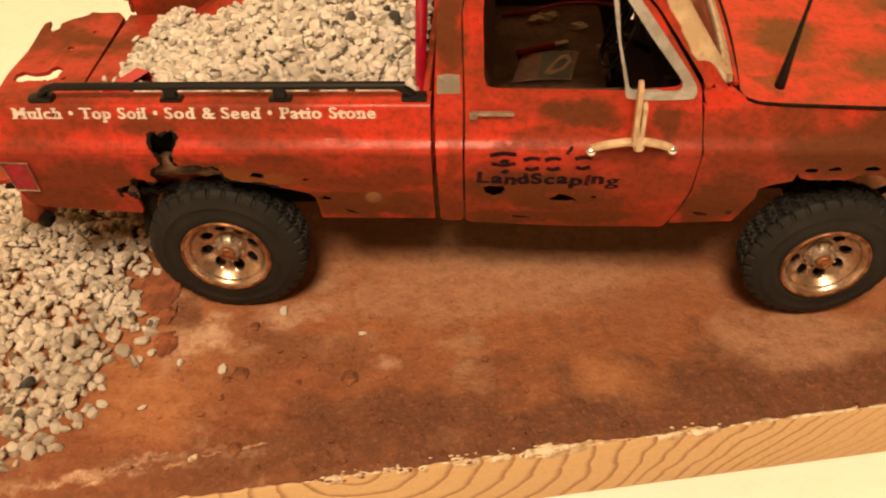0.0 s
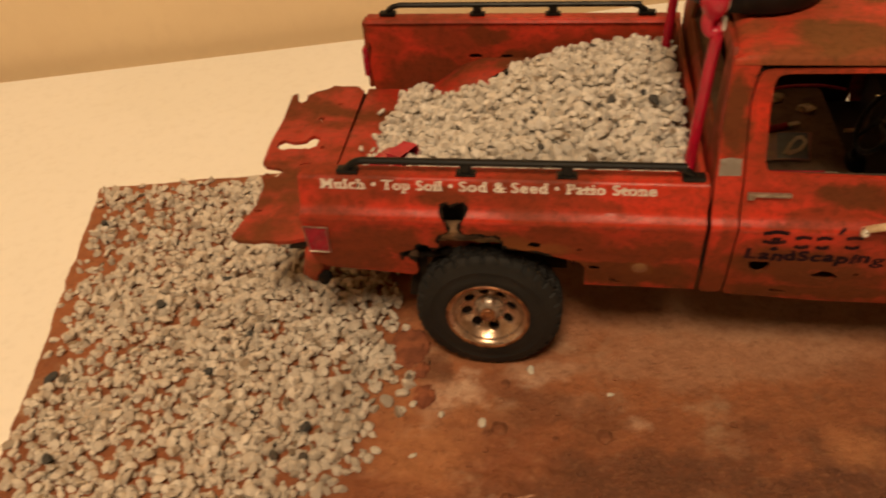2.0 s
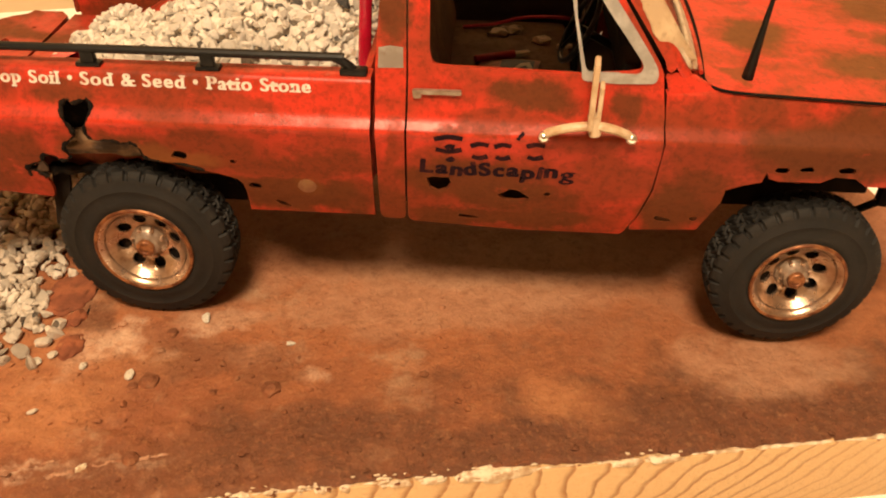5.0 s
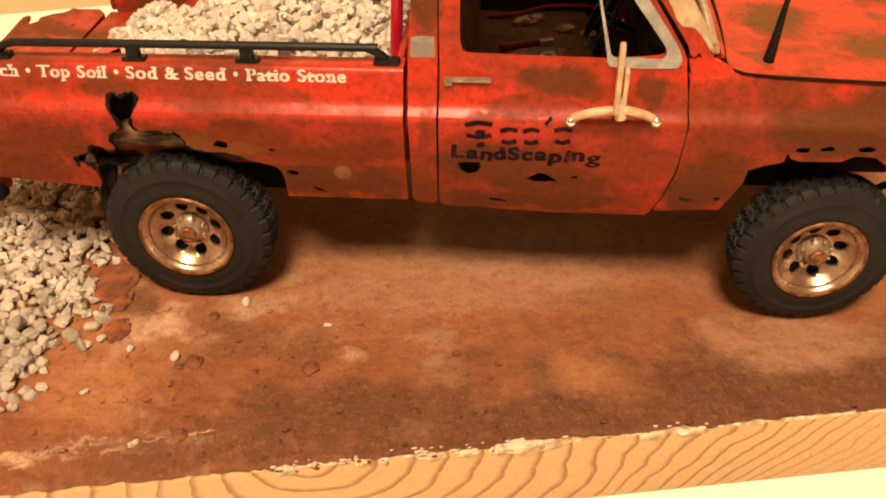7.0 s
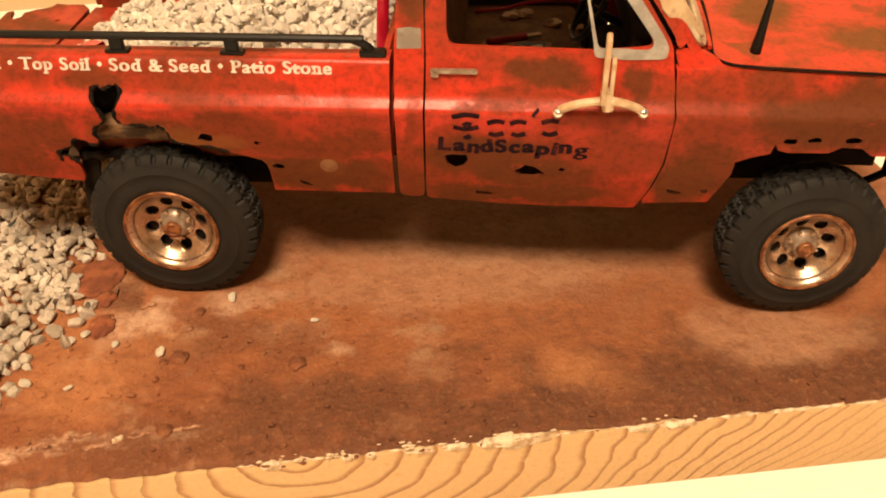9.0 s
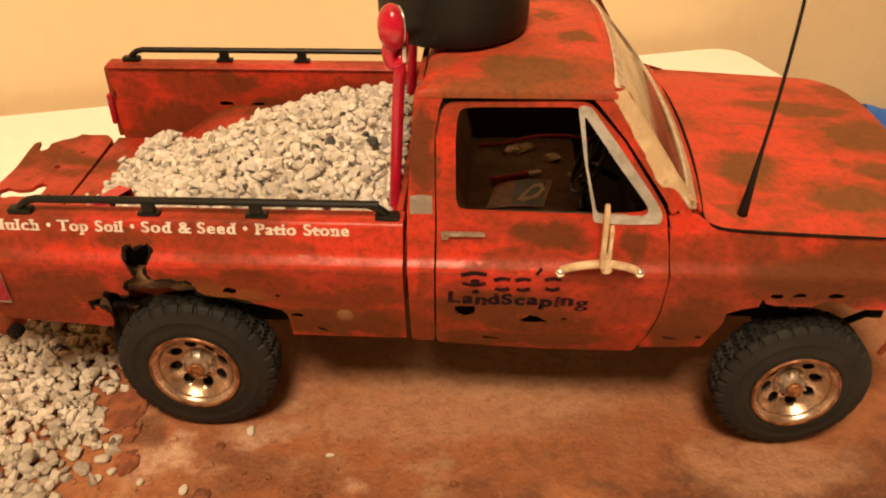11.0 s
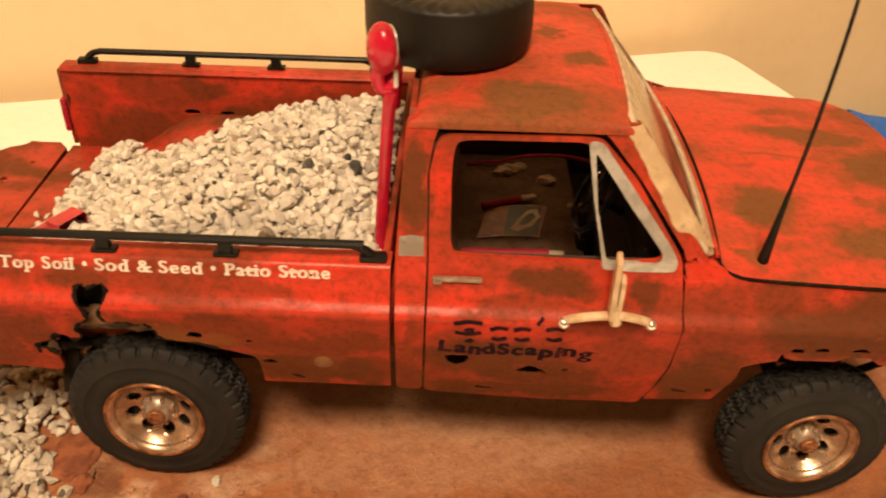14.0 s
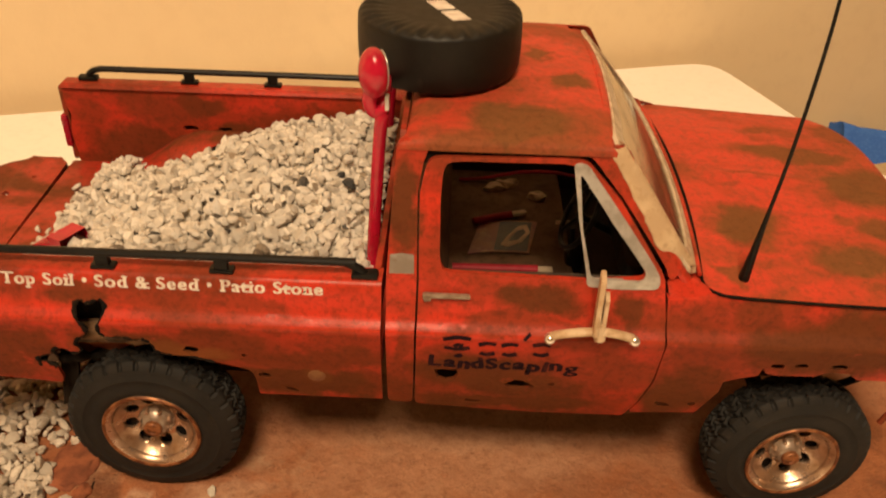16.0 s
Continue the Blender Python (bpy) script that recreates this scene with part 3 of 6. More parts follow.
def dirt_height(x, y):
    """Relief of the dirt: lumps, a hollow near the rear wheel and a rutted front edge."""
    h = 0.55 * noise.fractal(Vector((x, y, 3)) * 0.045, 0.9, 2.1, 4) + 0.35 * noise.noise(Vector((x, y, 9)) * 0.28) * noise.noise(Vector((x, y, 1)) * 0.03)
    u, v = world_to_base(x, y)
    if v < 14:
        h -= 0.9 * (1 - v / 14) ** 2 + 0.35 * noise.noise(Vector((x * 0.16, 3, 4)))
    rough = min(1.0, max(0.0, (35 - v) / 18)) * min(1.0, max(0.0, (150 - u) / 30))
    h += rough * (0.55 * noise.noise(Vector((x, y, 5)) * 0.19) + 0.35 * noise.noise(Vector((x, y, 2)) * 0.45))
    h += (0.2 + 0.4 * rough) * noise.fractal(Vector((x, y, 6)) * 0.55, 0.8, 2.0, 3)
    flat = min(1.0, max(0.0, (x + 75) / 20)) * min(1, max(0, (y - 128) / 8))
    sunk = 1.2 * math.exp(-((x - 62) / 30) ** 2 - ((y - 145) / 30) ** 2)
    return h * (1 - 0.75 * flat) - 0.1 - sunk


def build_base():
    root = empty("diorama_base", (BASE_AT.x, BASE_AT.y, TABLE_Z))
    root.rotation_euler = (0, 0, BASE_YAW)
    rnd = random.Random(4)
    board = box(((BASE_LONG - 1) / 2, BASE_DEEP / 2, 8.2), (BASE_LONG + 1, BASE_DEEP, 16.4), 0.5)
    for p in board.verts:
        p.co.x += BASE_SKEW * p.co.y
    part("board", board, PINE, root, "sawn pine board with curved growth rings")
    nu, nv = 280, 136

    def place(i, j):
        u, v = -1.0 + i * (BASE_LONG + 1.0), j * BASE_DEEP
        edge = 0.8 * noise.noise(Vector((u * 0.22, 0.5, 2))) + 0.5 * noise.noise(Vector((u * 0.7, 7, 2)))
        side = 0.9 * noise.noise(Vector((1.5, v * 0.2, 5))) + 0.4 * noise.noise(Vector((7, v * 0.7, 5)))
        x, y = base_to_world(u + BASE_SKEW * v, v)
        z = 18.0 + dirt_height(x, y)
        if j == 0 or i in (0, 1) or j == 1:
            z = 16.6
        v2 = v + (edge * max(0, 1 - j * 12)) + (0.7 if j < 0.001 else 0)
        u2 = u + (side * max(0, 1 - i * 25))
        return (u2 + BASE_SKEW * v2, v2, z)

    bm = grid(bmesh.new(), nu, nv, place)
    part("dirt_cover", bm, DIRT, root, "red-brown painted dirt with stains and cracks", 80)
    # pale plaster crumbs where the dirt breaks off along the front edge, in clusters
    for k in range(170):
        mid, wide = rnd.choice(((127, 1.6), (133, 1.2), (141, 2.0), (152, 1.8), (157, 2.4), (166, 4.5), (173, 2.5), (192, 6), (160, 40)))
        u = rnd.gauss(mid, wide)
        bm = bmesh.new()
        bmesh.ops.create_icosphere(bm, subdivisions=1, radius=1)
        w = rnd.uniform(0.15, 0.5) * (1.8 if 163 < u < 180 and rnd.random() < 0.5 else 1)
        for p in bm.verts:
            p.co = Vector((p.co.x * w * rnd.uniform(0.7, 2.6), p.co.y * w * 0.8, p.co.z * w * 0.55)) * rnd.uniform(0.6, 1.3)
        part("plaster_chip", bm, PLASTER if rnd.random() < 0.7 else DIRT, root, smooth=0, at=(u, rnd.uniform(-0.3, 1.8), 16.4 + rnd.uniform(-0.3, 0.9)))
    crumbs = bmesh.new()
    for k in range(420):
        u, v = (rnd.uniform(84, 170), rnd.uniform(3, 46)) if k % 3 else (rnd.uniform(110, 275), abs(rnd.gauss(2, 5)) + 1.2)
        x, y = base_to_world(u + BASE_SKEW * v, v)
        w = 0.2 + 0.75 * rnd.random() ** 3
        made = bmesh.ops.create_icosphere(crumbs, subdivisions=1, radius=w)
        for p in made["verts"]:
            p.co = Vector((p.co.x * 1.2, p.co.y, p.co.z * 0.7)) * rnd.uniform(0.7, 1.2) + Vector((u + BASE_SKEW * v, v, 18.0 + dirt_height(x, y) + 0.1))
    tagged(part("loose_dirt", crumbs, DIRT, root, "loose red-brown crumbs on the dirt", 50), kind="stuff")
    for start in range(122, 276, 14):
        pts = [(start + 1.1 * k, 0.5 + 0.5 * noise.noise(Vector((start + k, 3, 3))), 16.5 + 0.35 * noise.noise(Vector((start + k, 8, 1)))) for k in range(14)]
        bm = tube(bmesh.new(), pts, [max(0.04, (0.1 if start < 190 else 0.26) + 0.7 * noise.noise(Vector((0.37 * (start + 1.1 * k), 1, 6)))) for k in range(14)], 6)
        for v in bm.verts:
            v.co += 0.22 * noise.noise_vector(v.co * 2.1)
        part("plaster_lip", bm, PLASTER, root, "crumbling pale plaster along the edge", 40)
    for u, half, high in ((170.5, 6.6, 1.5), (166.0, 2.4, 1.1), (128.4, 1.7, 0.9), (159.8, 2.0, 0.7), (141.6, 1.1, 0.6), (145.4, 0.9, 0.6), (154.0, 2.6, 0.35), (193.0, 3.0, 0.6), (200.0, 3.6, 0.7)):
        bm = bmesh.new()
        bmesh.ops.create_icosphere(bm, subdivisions=3, radius=1)
        for v in bm.verts:
            q = Vector((v.co.x * half, v.co.y * 0.8, v.co.z * high))
            v.co = q * (1 + 0.5 * noise.noise(Vector((q.x * 0.9 + u, q.z * 1.4, 2))))
        part("plaster_chip", bm, PLASTER, root, "bare pale plaster where the dirt has broken off", 30, (u, 0.3, 16.1))
    tagged(root, "rough pine diorama base covered with red-brown dirt", "diorama base")


build_base()

# ---- the truck; x to its front, y to its far side, z up; the near side has negative y ----
TRUCK_Y = 179.2
truck = empty("model_truck", (0.5, TRUCK_Y, 0))
truck.scale = (1, 1.053, 1)
tagged(truck, "weathered red model pickup truck with rust holes on a dirt base", "model truck")

SIDE = [(s, y, s) for s, y in ((22.5, -36.9), (25, -37.6), (31, -39.0), (39.5, -40.3), (43.0, -40.95), (43.8, -41.1), (44.3, -41.05), (44.75, -40.75), (45.15, -40.35), (45.6, -39.95),
                               (46.2, -39.4), (47, -39.1), (48, -38.8), (50, -38.3), (51.4, -37.9), (54.5, -37.3), (73, -31.6), (76, -30.4))]
# past s = 51.4 these turn in to the flat top of the bed's side and of the fender
BED_SIDE = SIDE[:15] + [(51.9, -37.6, 51.9), (52.4, -37.1, 52.25), (56.0, -34.0, 52.25), (56.6, -33.6, 51.6)]
FENDER = SIDE[:13] + [(49.2, -38.5, 49.2), (50.2, -38.3, 50.4), (51.4, -37.9, 51.4), (53.6, -36.6, 51.9)]
CUTS = [row[0] for row in SIDE[1:15]]


def on_side(table, mirror=1, droop=0.0):
    def place(x, s):
        y, z = lerp_table(table, s)
        nose = max(0.0, x - 76.0)
        if droop:
            z -= droop * max(0, x - 40) * min(1, max(0, (s - 46) / 4))
        return Vector((x, mirror * (y + 0.05 * nose * nose), z))
    return place


def build_bed():
    arch = [(-39.7, 25.1), (-40.0, 31.6), (-43.0, 33.4), (-46.5, 34.4), (-49.8, 35.5), (-54.4, 36.1), (-56.7, 36.8), (-57.1, 38.6), (-57.9, 39.6), (-58.9, 40.1),
            (-60.2, 39.8), (-62.1, 40.4), (-64.9, 40.3), (-65.9, 42.0), (-64.9, 44.3), (-64.3, 46.1), (-65.1, 47.3), (-66.3, 47.0), (-67.6, 46.5), (-68.6, 47.2),
            (-69.7, 46.0), (-69.0, 43.9), (-68.3, 42.4), (-68.4, 40.8), (-70.0, 39.6), (-71.0, 37.9), (-70.5, 36.1), (-72.0, 35.4), (-73.4, 36.5), (-75.3, 36.4),
            (-76.0, 35.1), (-78.3, 34.1), (-79.4, 32.9), (-77.6, 32.4), (-76.2, 31.1), (-76.0, 28.1), (-76.7, 26.2)]
    arch = [(q.x, q.z) for q in bend([(x, 0, z) for x, z in arch], 3)]
    outline = [(-99.6, 56.6), (-16.4, 56.6), (-16.6, 25)] + arch + [(-82, 26.8), (-90, 27.6), (-96.6, 28.2), (-98.8, 29.8), (-99.6, 33)]
    holes = [ring(-50.3, 37.6, 1.5, 0.95, 9, 0.2, 1), ring(-41.0, 36.6, 0.55, 0.5, 6, 0.2, 2), ring(-40.5, 36.7, 0.3, 0.3, 5, 0.1, 3),
             ring(-37.8, 31.2, 1.2, 0.75, 8, 0.25, 4), [(-34.8, 27.9), (-33.2, 27.4), (-31.9, 26.4), (-32.3, 26.3), (-34.0, 26.8)]]
    bm = panel(outline, holes, on_side(BED_SIDE), CUTS + [51.9, 52.4, 56.0], range(-96, -20, 6))
    part("bed_side", bm, PAINT, truck, "weathered red bed side eaten by rust holes over the wheel")
    # added black sheet, so the rust holes look as dark as deep shade
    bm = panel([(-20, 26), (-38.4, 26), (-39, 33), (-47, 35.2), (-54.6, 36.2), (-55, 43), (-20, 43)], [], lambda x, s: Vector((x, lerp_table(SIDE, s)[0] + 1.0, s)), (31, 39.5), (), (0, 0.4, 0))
    part("side_backing", bm, DARK, truck, "black sheet standing for the shade inside the bed side")
    far = [(-101.0, 56.6), (-16.6, 56.6), (-16.6, 24), (-41, 24), (-44, 31), (-52, 35), (-60, 36), (-68, 35), (-75, 31), (-76, 25), (-96, 26.8), (-100.4, 31)]
    bm = panel(far, [], on_side(BED_SIDE, -1), CUTS + [51.9, 52.4, 56.0], (), (0, -0.7, -0.2))
    part("bed_side", bm, PAINT, truck)
    # inner walls, floor and front wall of the bed
    inner = [(-100.6, 30.8), (-17.6, 30.8), (-17.6, 52), (-100.9, 52), (-101.3, 47), (-100.2, 44), (-101.0, 40)]
    slots = [ring(-71.0, 41.4, 2.3, 0.8, 9, 0.25, 7), ring(-62.0, 41.3, 2.0, 0.65, 9, 0.25, 8)]
    bm = panel(inner, slots, lambda x, s: Vector((x, 33.6, s)), (), (), (0, 0.7, 0))
    part("inner_wall", bm, PAINT, truck, "rusty red inner bed wall with two torn holes")
    bm = panel([(max(x, -99), s) for x, s in inner], [], lambda x, s: Vector((x, -33.4, s)), (), (), (0, -0.7, 0))
    part("inner_wall", bm, PAINT_RUSTY, truck)
    part("bed_floor", box((-59.8, 0, 30.4), (85.4, 67.6, 1.0), 0.2), PAINT_RUSTY, truck, "rusty red bed floor")
    part("bed_front_wall", box((-17.4, 0, 41.5), (1.2, 67, 21.6), 0.3), PAINT_RUSTY, truck)
    # housings over the rear wheels inside the bed
    for side in (1, -1):
        bm = bmesh.new()
        pts = [(-88, 31), (-83, 33.0), (-78.5, 36.0), (-74, 39.2), (-68, 41.0), (-52, 41.0), (-45, 39.4), (-40.5, 36), (-38, 31)]

        def hump(i, j, side=side, pts=pts):
            k = i * (len(pts) - 1)
            a = min(int(k), len(pts) - 2)
            x, z = (pts[a][q] + (pts[a + 1][q] - pts[a][q]) * (k - a) for q in (0, 1))
            q = j * math.pi / 2
            return (x, side * (33.4 - 11.4 * math.sin(q) ** 0.8), 30.9 + (z - 30.9) * max(0, math.cos(q)) ** 0.45)
        grid(bm, 28, 10, hump)
        thicken(bm, (0, side * 0.4, -0.5))
        part("wheel_housing", bm, PAINT_RUSTY, truck, "rusty wheel housing inside the bed", 50)
        # liner and back panel are coloured black to paint the arch's shade
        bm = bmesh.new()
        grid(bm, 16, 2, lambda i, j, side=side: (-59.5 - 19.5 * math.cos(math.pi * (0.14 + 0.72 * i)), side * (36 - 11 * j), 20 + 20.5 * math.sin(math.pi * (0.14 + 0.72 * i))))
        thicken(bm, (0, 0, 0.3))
        part("wheel_arch_liner", bm, DARK, truck, "wheel arch lining with shade put into its black colour", 60)
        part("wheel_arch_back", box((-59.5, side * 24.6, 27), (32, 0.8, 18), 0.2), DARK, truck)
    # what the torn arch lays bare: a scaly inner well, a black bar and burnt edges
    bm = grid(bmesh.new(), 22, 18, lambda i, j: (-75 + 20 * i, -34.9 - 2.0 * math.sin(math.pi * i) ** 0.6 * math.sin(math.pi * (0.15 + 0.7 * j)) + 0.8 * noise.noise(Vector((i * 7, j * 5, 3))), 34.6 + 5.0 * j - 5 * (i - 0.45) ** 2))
    # another added black sheet gives the tall notch its shade
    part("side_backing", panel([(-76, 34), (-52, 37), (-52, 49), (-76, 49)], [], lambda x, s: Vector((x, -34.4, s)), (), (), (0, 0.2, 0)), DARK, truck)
    part("inner_well", thicken(bm, (0, 0.8, 0)), RUST_TAN, truck, "scaly tan rust of the inner wheel well", 70)
    bm = grid(bmesh.new(), 5, 10, lambda i, j: (-79.2 + 3.2 * i + 2.4 * j, -35.6 + 0.7 * noise.noise(Vector((i * 4, j * 5, 8))), 18.0 + 14.0 * j))
    part("mud_flap", thicken(bm, (0, 0.7, 0)), DARK, truck, "sooty black mud flap", 70)
    bm = bmesh.new()
    tube(bm, bend([(-79.6, -38.4, 32.1), (-77.5, -37.6, 32.0), (-75, -36.6, 31.5), (-71.5, -35.6, 31.0), (-68, -34, 30.4)]), [1.0 + 0.25 * math.sin(k * 1.3) for k in range(25)], 8)
    part("arch_bar", bm, DARK, truck, "sooty black bar across the wheel arch")
    bm = panel([(-77.6, 32.6), (-75.6, 32.4), (-75.4, 33.4), (-75.9, 35.0), (-76.3, 35.2)], [], lambda x, s: Vector((x, lerp_table(SIDE, s)[0] + 0.25, s)), (), (), (0, 0.4, 0))
    part("torn_flap", bm, RUST_TAN, truck, "small bent pale flap at the arch")
    bm = bmesh.new()
    tube(bm, [(x, lerp_table(SIDE, s)[0] + 0.28, s) for x, s in arch[9:-6]], [0.4 + 0.12 * math.sin(k * 0.9) + 0.1 * math.sin(k * 2.3) for k in range(len(arch) - 15)], 7)
    part("burnt_edge", bm, DARK, truck, "burnt black edge of the torn arch", 0)
    part("rear_post", box((-101.6, 36.0, 41.2), (1.4, 4.2, 20), 0.6), PAINT_RUSTY, truck, "rusty rear post of the far bed side")
    part("tail_light", box((-102.2, 34.6, 39.4), (1.7, 3.0, 8.6), 0.6), LENS_RED, truck, "glossy red rear light end")
    # rear light, corner of the bumper
    for side in (1, -1):
        light = part("tail_light", panel([(-99.3, 34.0), (-94.9, 33.8), (-94.4, 41.2), (-99.3, 41.4)], [], lambda x, s, side=side: Vector((x, side * (lerp_table(SIDE, s)[0] - 0.35), s)), (36,), (), (0, side * 0.5, 0)),
                     LENS_RED, truck, "red rear light lens")
        bm = bmesh.new()
        edge = [(-99.4, 33.8), (-94.8, 33.6), (-94.2, 41.4), (-99.4, 41.6)]
        tube(bm, [(x, side * (lerp_table(SIDE, s)[0] - 0.45), s) for x, s in edge + edge[:1]], 0.18, 6)
        part("light_trim", bm, DULL, light)
    bm = rbox(bmesh.new(), (-100.6, -34.0, 26.2), (5.6, 7.0, 8.6), 2.2, Matrix.Rotation(radians(14), 4, "Y"), 3)
    for v in bm.verts:
        v.co += 0.7 * noise.noise_vector(v.co * 0.35)
    part("bumper_end", bm, PAINT_RUSTY, truck, "bent rusty end of the rear bumper", 60)
    # no opening is cut here: a black disc paints the hole's darkness
    part("bumper_bolt", tube(bmesh.new(), [(-98.4, -38.0, 23.6), (-98.2, -36.0, 23.6)], 1.5, 10), DARK, truck, "black disc standing for a dark hole in the bumper end")
    part("rear_valance", box((-99.0, 0, 28.4), (1.2, 66, 4.6), 0.4), PAINT_RUSTY, truck)


def build_fuel_cap():
    bm = panel(ring(-28.4, 31.7, 1.65, 1.5, 20), [], lambda u, v: Vector((u, lerp_table(SIDE, v)[0] - 0.22 + 0.05 * math.hypot(u + 28.4, v - 31.7), v)), (31.7,), (-28.4,), (0, 0.4, 0))
    part("fuel_cap", bm, CAP, truck, "round rusty fuel cap")


def build_tailgate():
    """Lies folded down behind the bed, torn and holed."""
    out = [(-99.0, -34.6), (-104, -36.0), (-110, -36.4), (-116.0, -36.2), (-117.6, -35.0), (-116.8, -29), (-115.4, -22), (-115.6, -14), (-117.6, -9.2), (-116.4, -7.6), (-114.6, -9.2),
           (-113.2, -9.8), (-112.4, -6.4), (-114.0, -5.0), (-117.4, -4.6), (-118.9, -3.2), (-119.4, 8), (-119.4, 20), (-119.9, 33.5), (-118.6, 34.6), (-117.6, 30.4), (-116.2, 29.0), (-115.0, 30.8), (-115.4, 33.6),
           (-113.4, 36.6), (-108.5, 38.6), (-101.2, 38.6), (-99.0, 36)]
    holes = [[(-117, 4.0), (-115, 3.4), (-113.4, 4.4), (-110.6, 4.4), (-108.2, 3.6), (-106.4, 5.2), (-106.2, 9.4), (-108, 10.4), (-109.6, 8.2), (-113, 7.4), (-115.6, 8.0), (-117, 6.6)],
             ring(-108.2, 19.8, 0.9, 1.0, 7, 0.15, 11), ring(-107, -3.4, 1.6, 0.8, 7, 0.3, 12), ring(-114.2, -24.2, 1.3, 0.5, 7, 0.2, 13), ring(-104.6, 4.6, 0.6, 0.7, 6, 0.2, 14), ring(-104.6, 28.5, 0.6, 0.5, 6, 0.2, 15)]

    def place(x, y):
        x, y = x - 3.3 - 0.017 * (y + 34), -33.8 + (y + 36.4) * 0.91
        k = (-100 - x) / 18
        return Vector((x, y, 31.0 - 0.2 * k + 0.9 * k * noise.noise(Vector((x * 0.1, y * 0.07, 1))) + 0.5 * math.exp(-((x + 112.8) / 0.8) ** 2)))
    bm = panel(out, holes, place, (-30, -24, -18, -12, -6, 0, 6, 12, 18, 24, 30), (-117, -114, -112, -111, -110.5, -110, -109, -106, -103), (0, 0, -1.0))
    part("tailgate", bm, PAINT_RUSTY, truck, "torn rusty tailgate folded down flat", 30)
    part("hinge_strip", box((-103.2, 0, 29.0), (7.4, 67, 0.9), 0.3), DARK, truck, "dark gap strip under the tailgate hinge")
    for y in (-28, 0, 28):
        bm = bmesh.new()
        tube(bm, [(-102.2, y - 3, 30.2), (-102.2, y + 3, 30.2)], 0.5, 8)
        part("hinge", bm, DARK, truck)


CAB_OUT = [(-15.6, 24.4), (-10.95, 24.2), (-10.45, 54), (-10.25, 67), (-9.3, 71.7), (-8.0, 74.8), (13, 74.8), (16.3, 73.6), (22.5, 67.0), (31.2, 56.6), (31.8, 55.2), (32.6, 54.8),
           (33.4, 55.8), (28, 64.4), (22.2, 74.4), (21.2, 75.0), (-13.3, 75.0), (-14.5, 64), (-15.4, 56), (-15.6, 54.4)]
DOOR_OUT = [(-10.6, 23.9), (4, 22.9), (18, 21.8), (27.2, 21.4), (28.8, 22.6), (30.6, 27.2), (32.2, 34), (32.6, 41), (32.4, 48), (31.4, 54.6), (30.6, 56.0), (26.4, 61.2), (22.0, 66.8), (15.8, 72.8), (12.8, 73.0), (-7.4, 72.5), (-8.8, 71.6),
            (-9.9, 67), (-10.1, 58), (-10.1, 52)]
DOOR_WINDOW = [(-5.4, 54.7), (18.4, 54.2), (27.4, 54.8), (28.0, 55.6), (22.6, 63.2), (15.6, 71.7), (12.6, 72.2), (-4.6, 72.0), (-6.2, 71.2), (-6.6, 66), (-6.6, 57), (-6.2, 55.2)]
DOOR_WINDOW, DOOR_OUT = soften(DOOR_WINDOW, 2.2), soften(DOOR_OUT, 1.6)
CAB_CUTS = CUTS + [54.5, 60, 66, 70, 73]


def cab_part(name, bm, material, parent=None, label="", smooth=35):
    """A part of the cab: above the waist the sides lean in towards the roof."""
    for v in bm.verts:
        k = max(0.0, (v.co.z - 54.0) / 19.0)
        far = k * min(1.0, max(0.0, v.co.y / 24.0))
        v.co = Vector((v.co.x * (1 + 0.065 * k), v.co.y * (1 - 0.03 * k - 0.12 * far), v.co.z + 0.5 * k - 1.0 * far))
    return part(name, bm, material, parent, label, smooth)


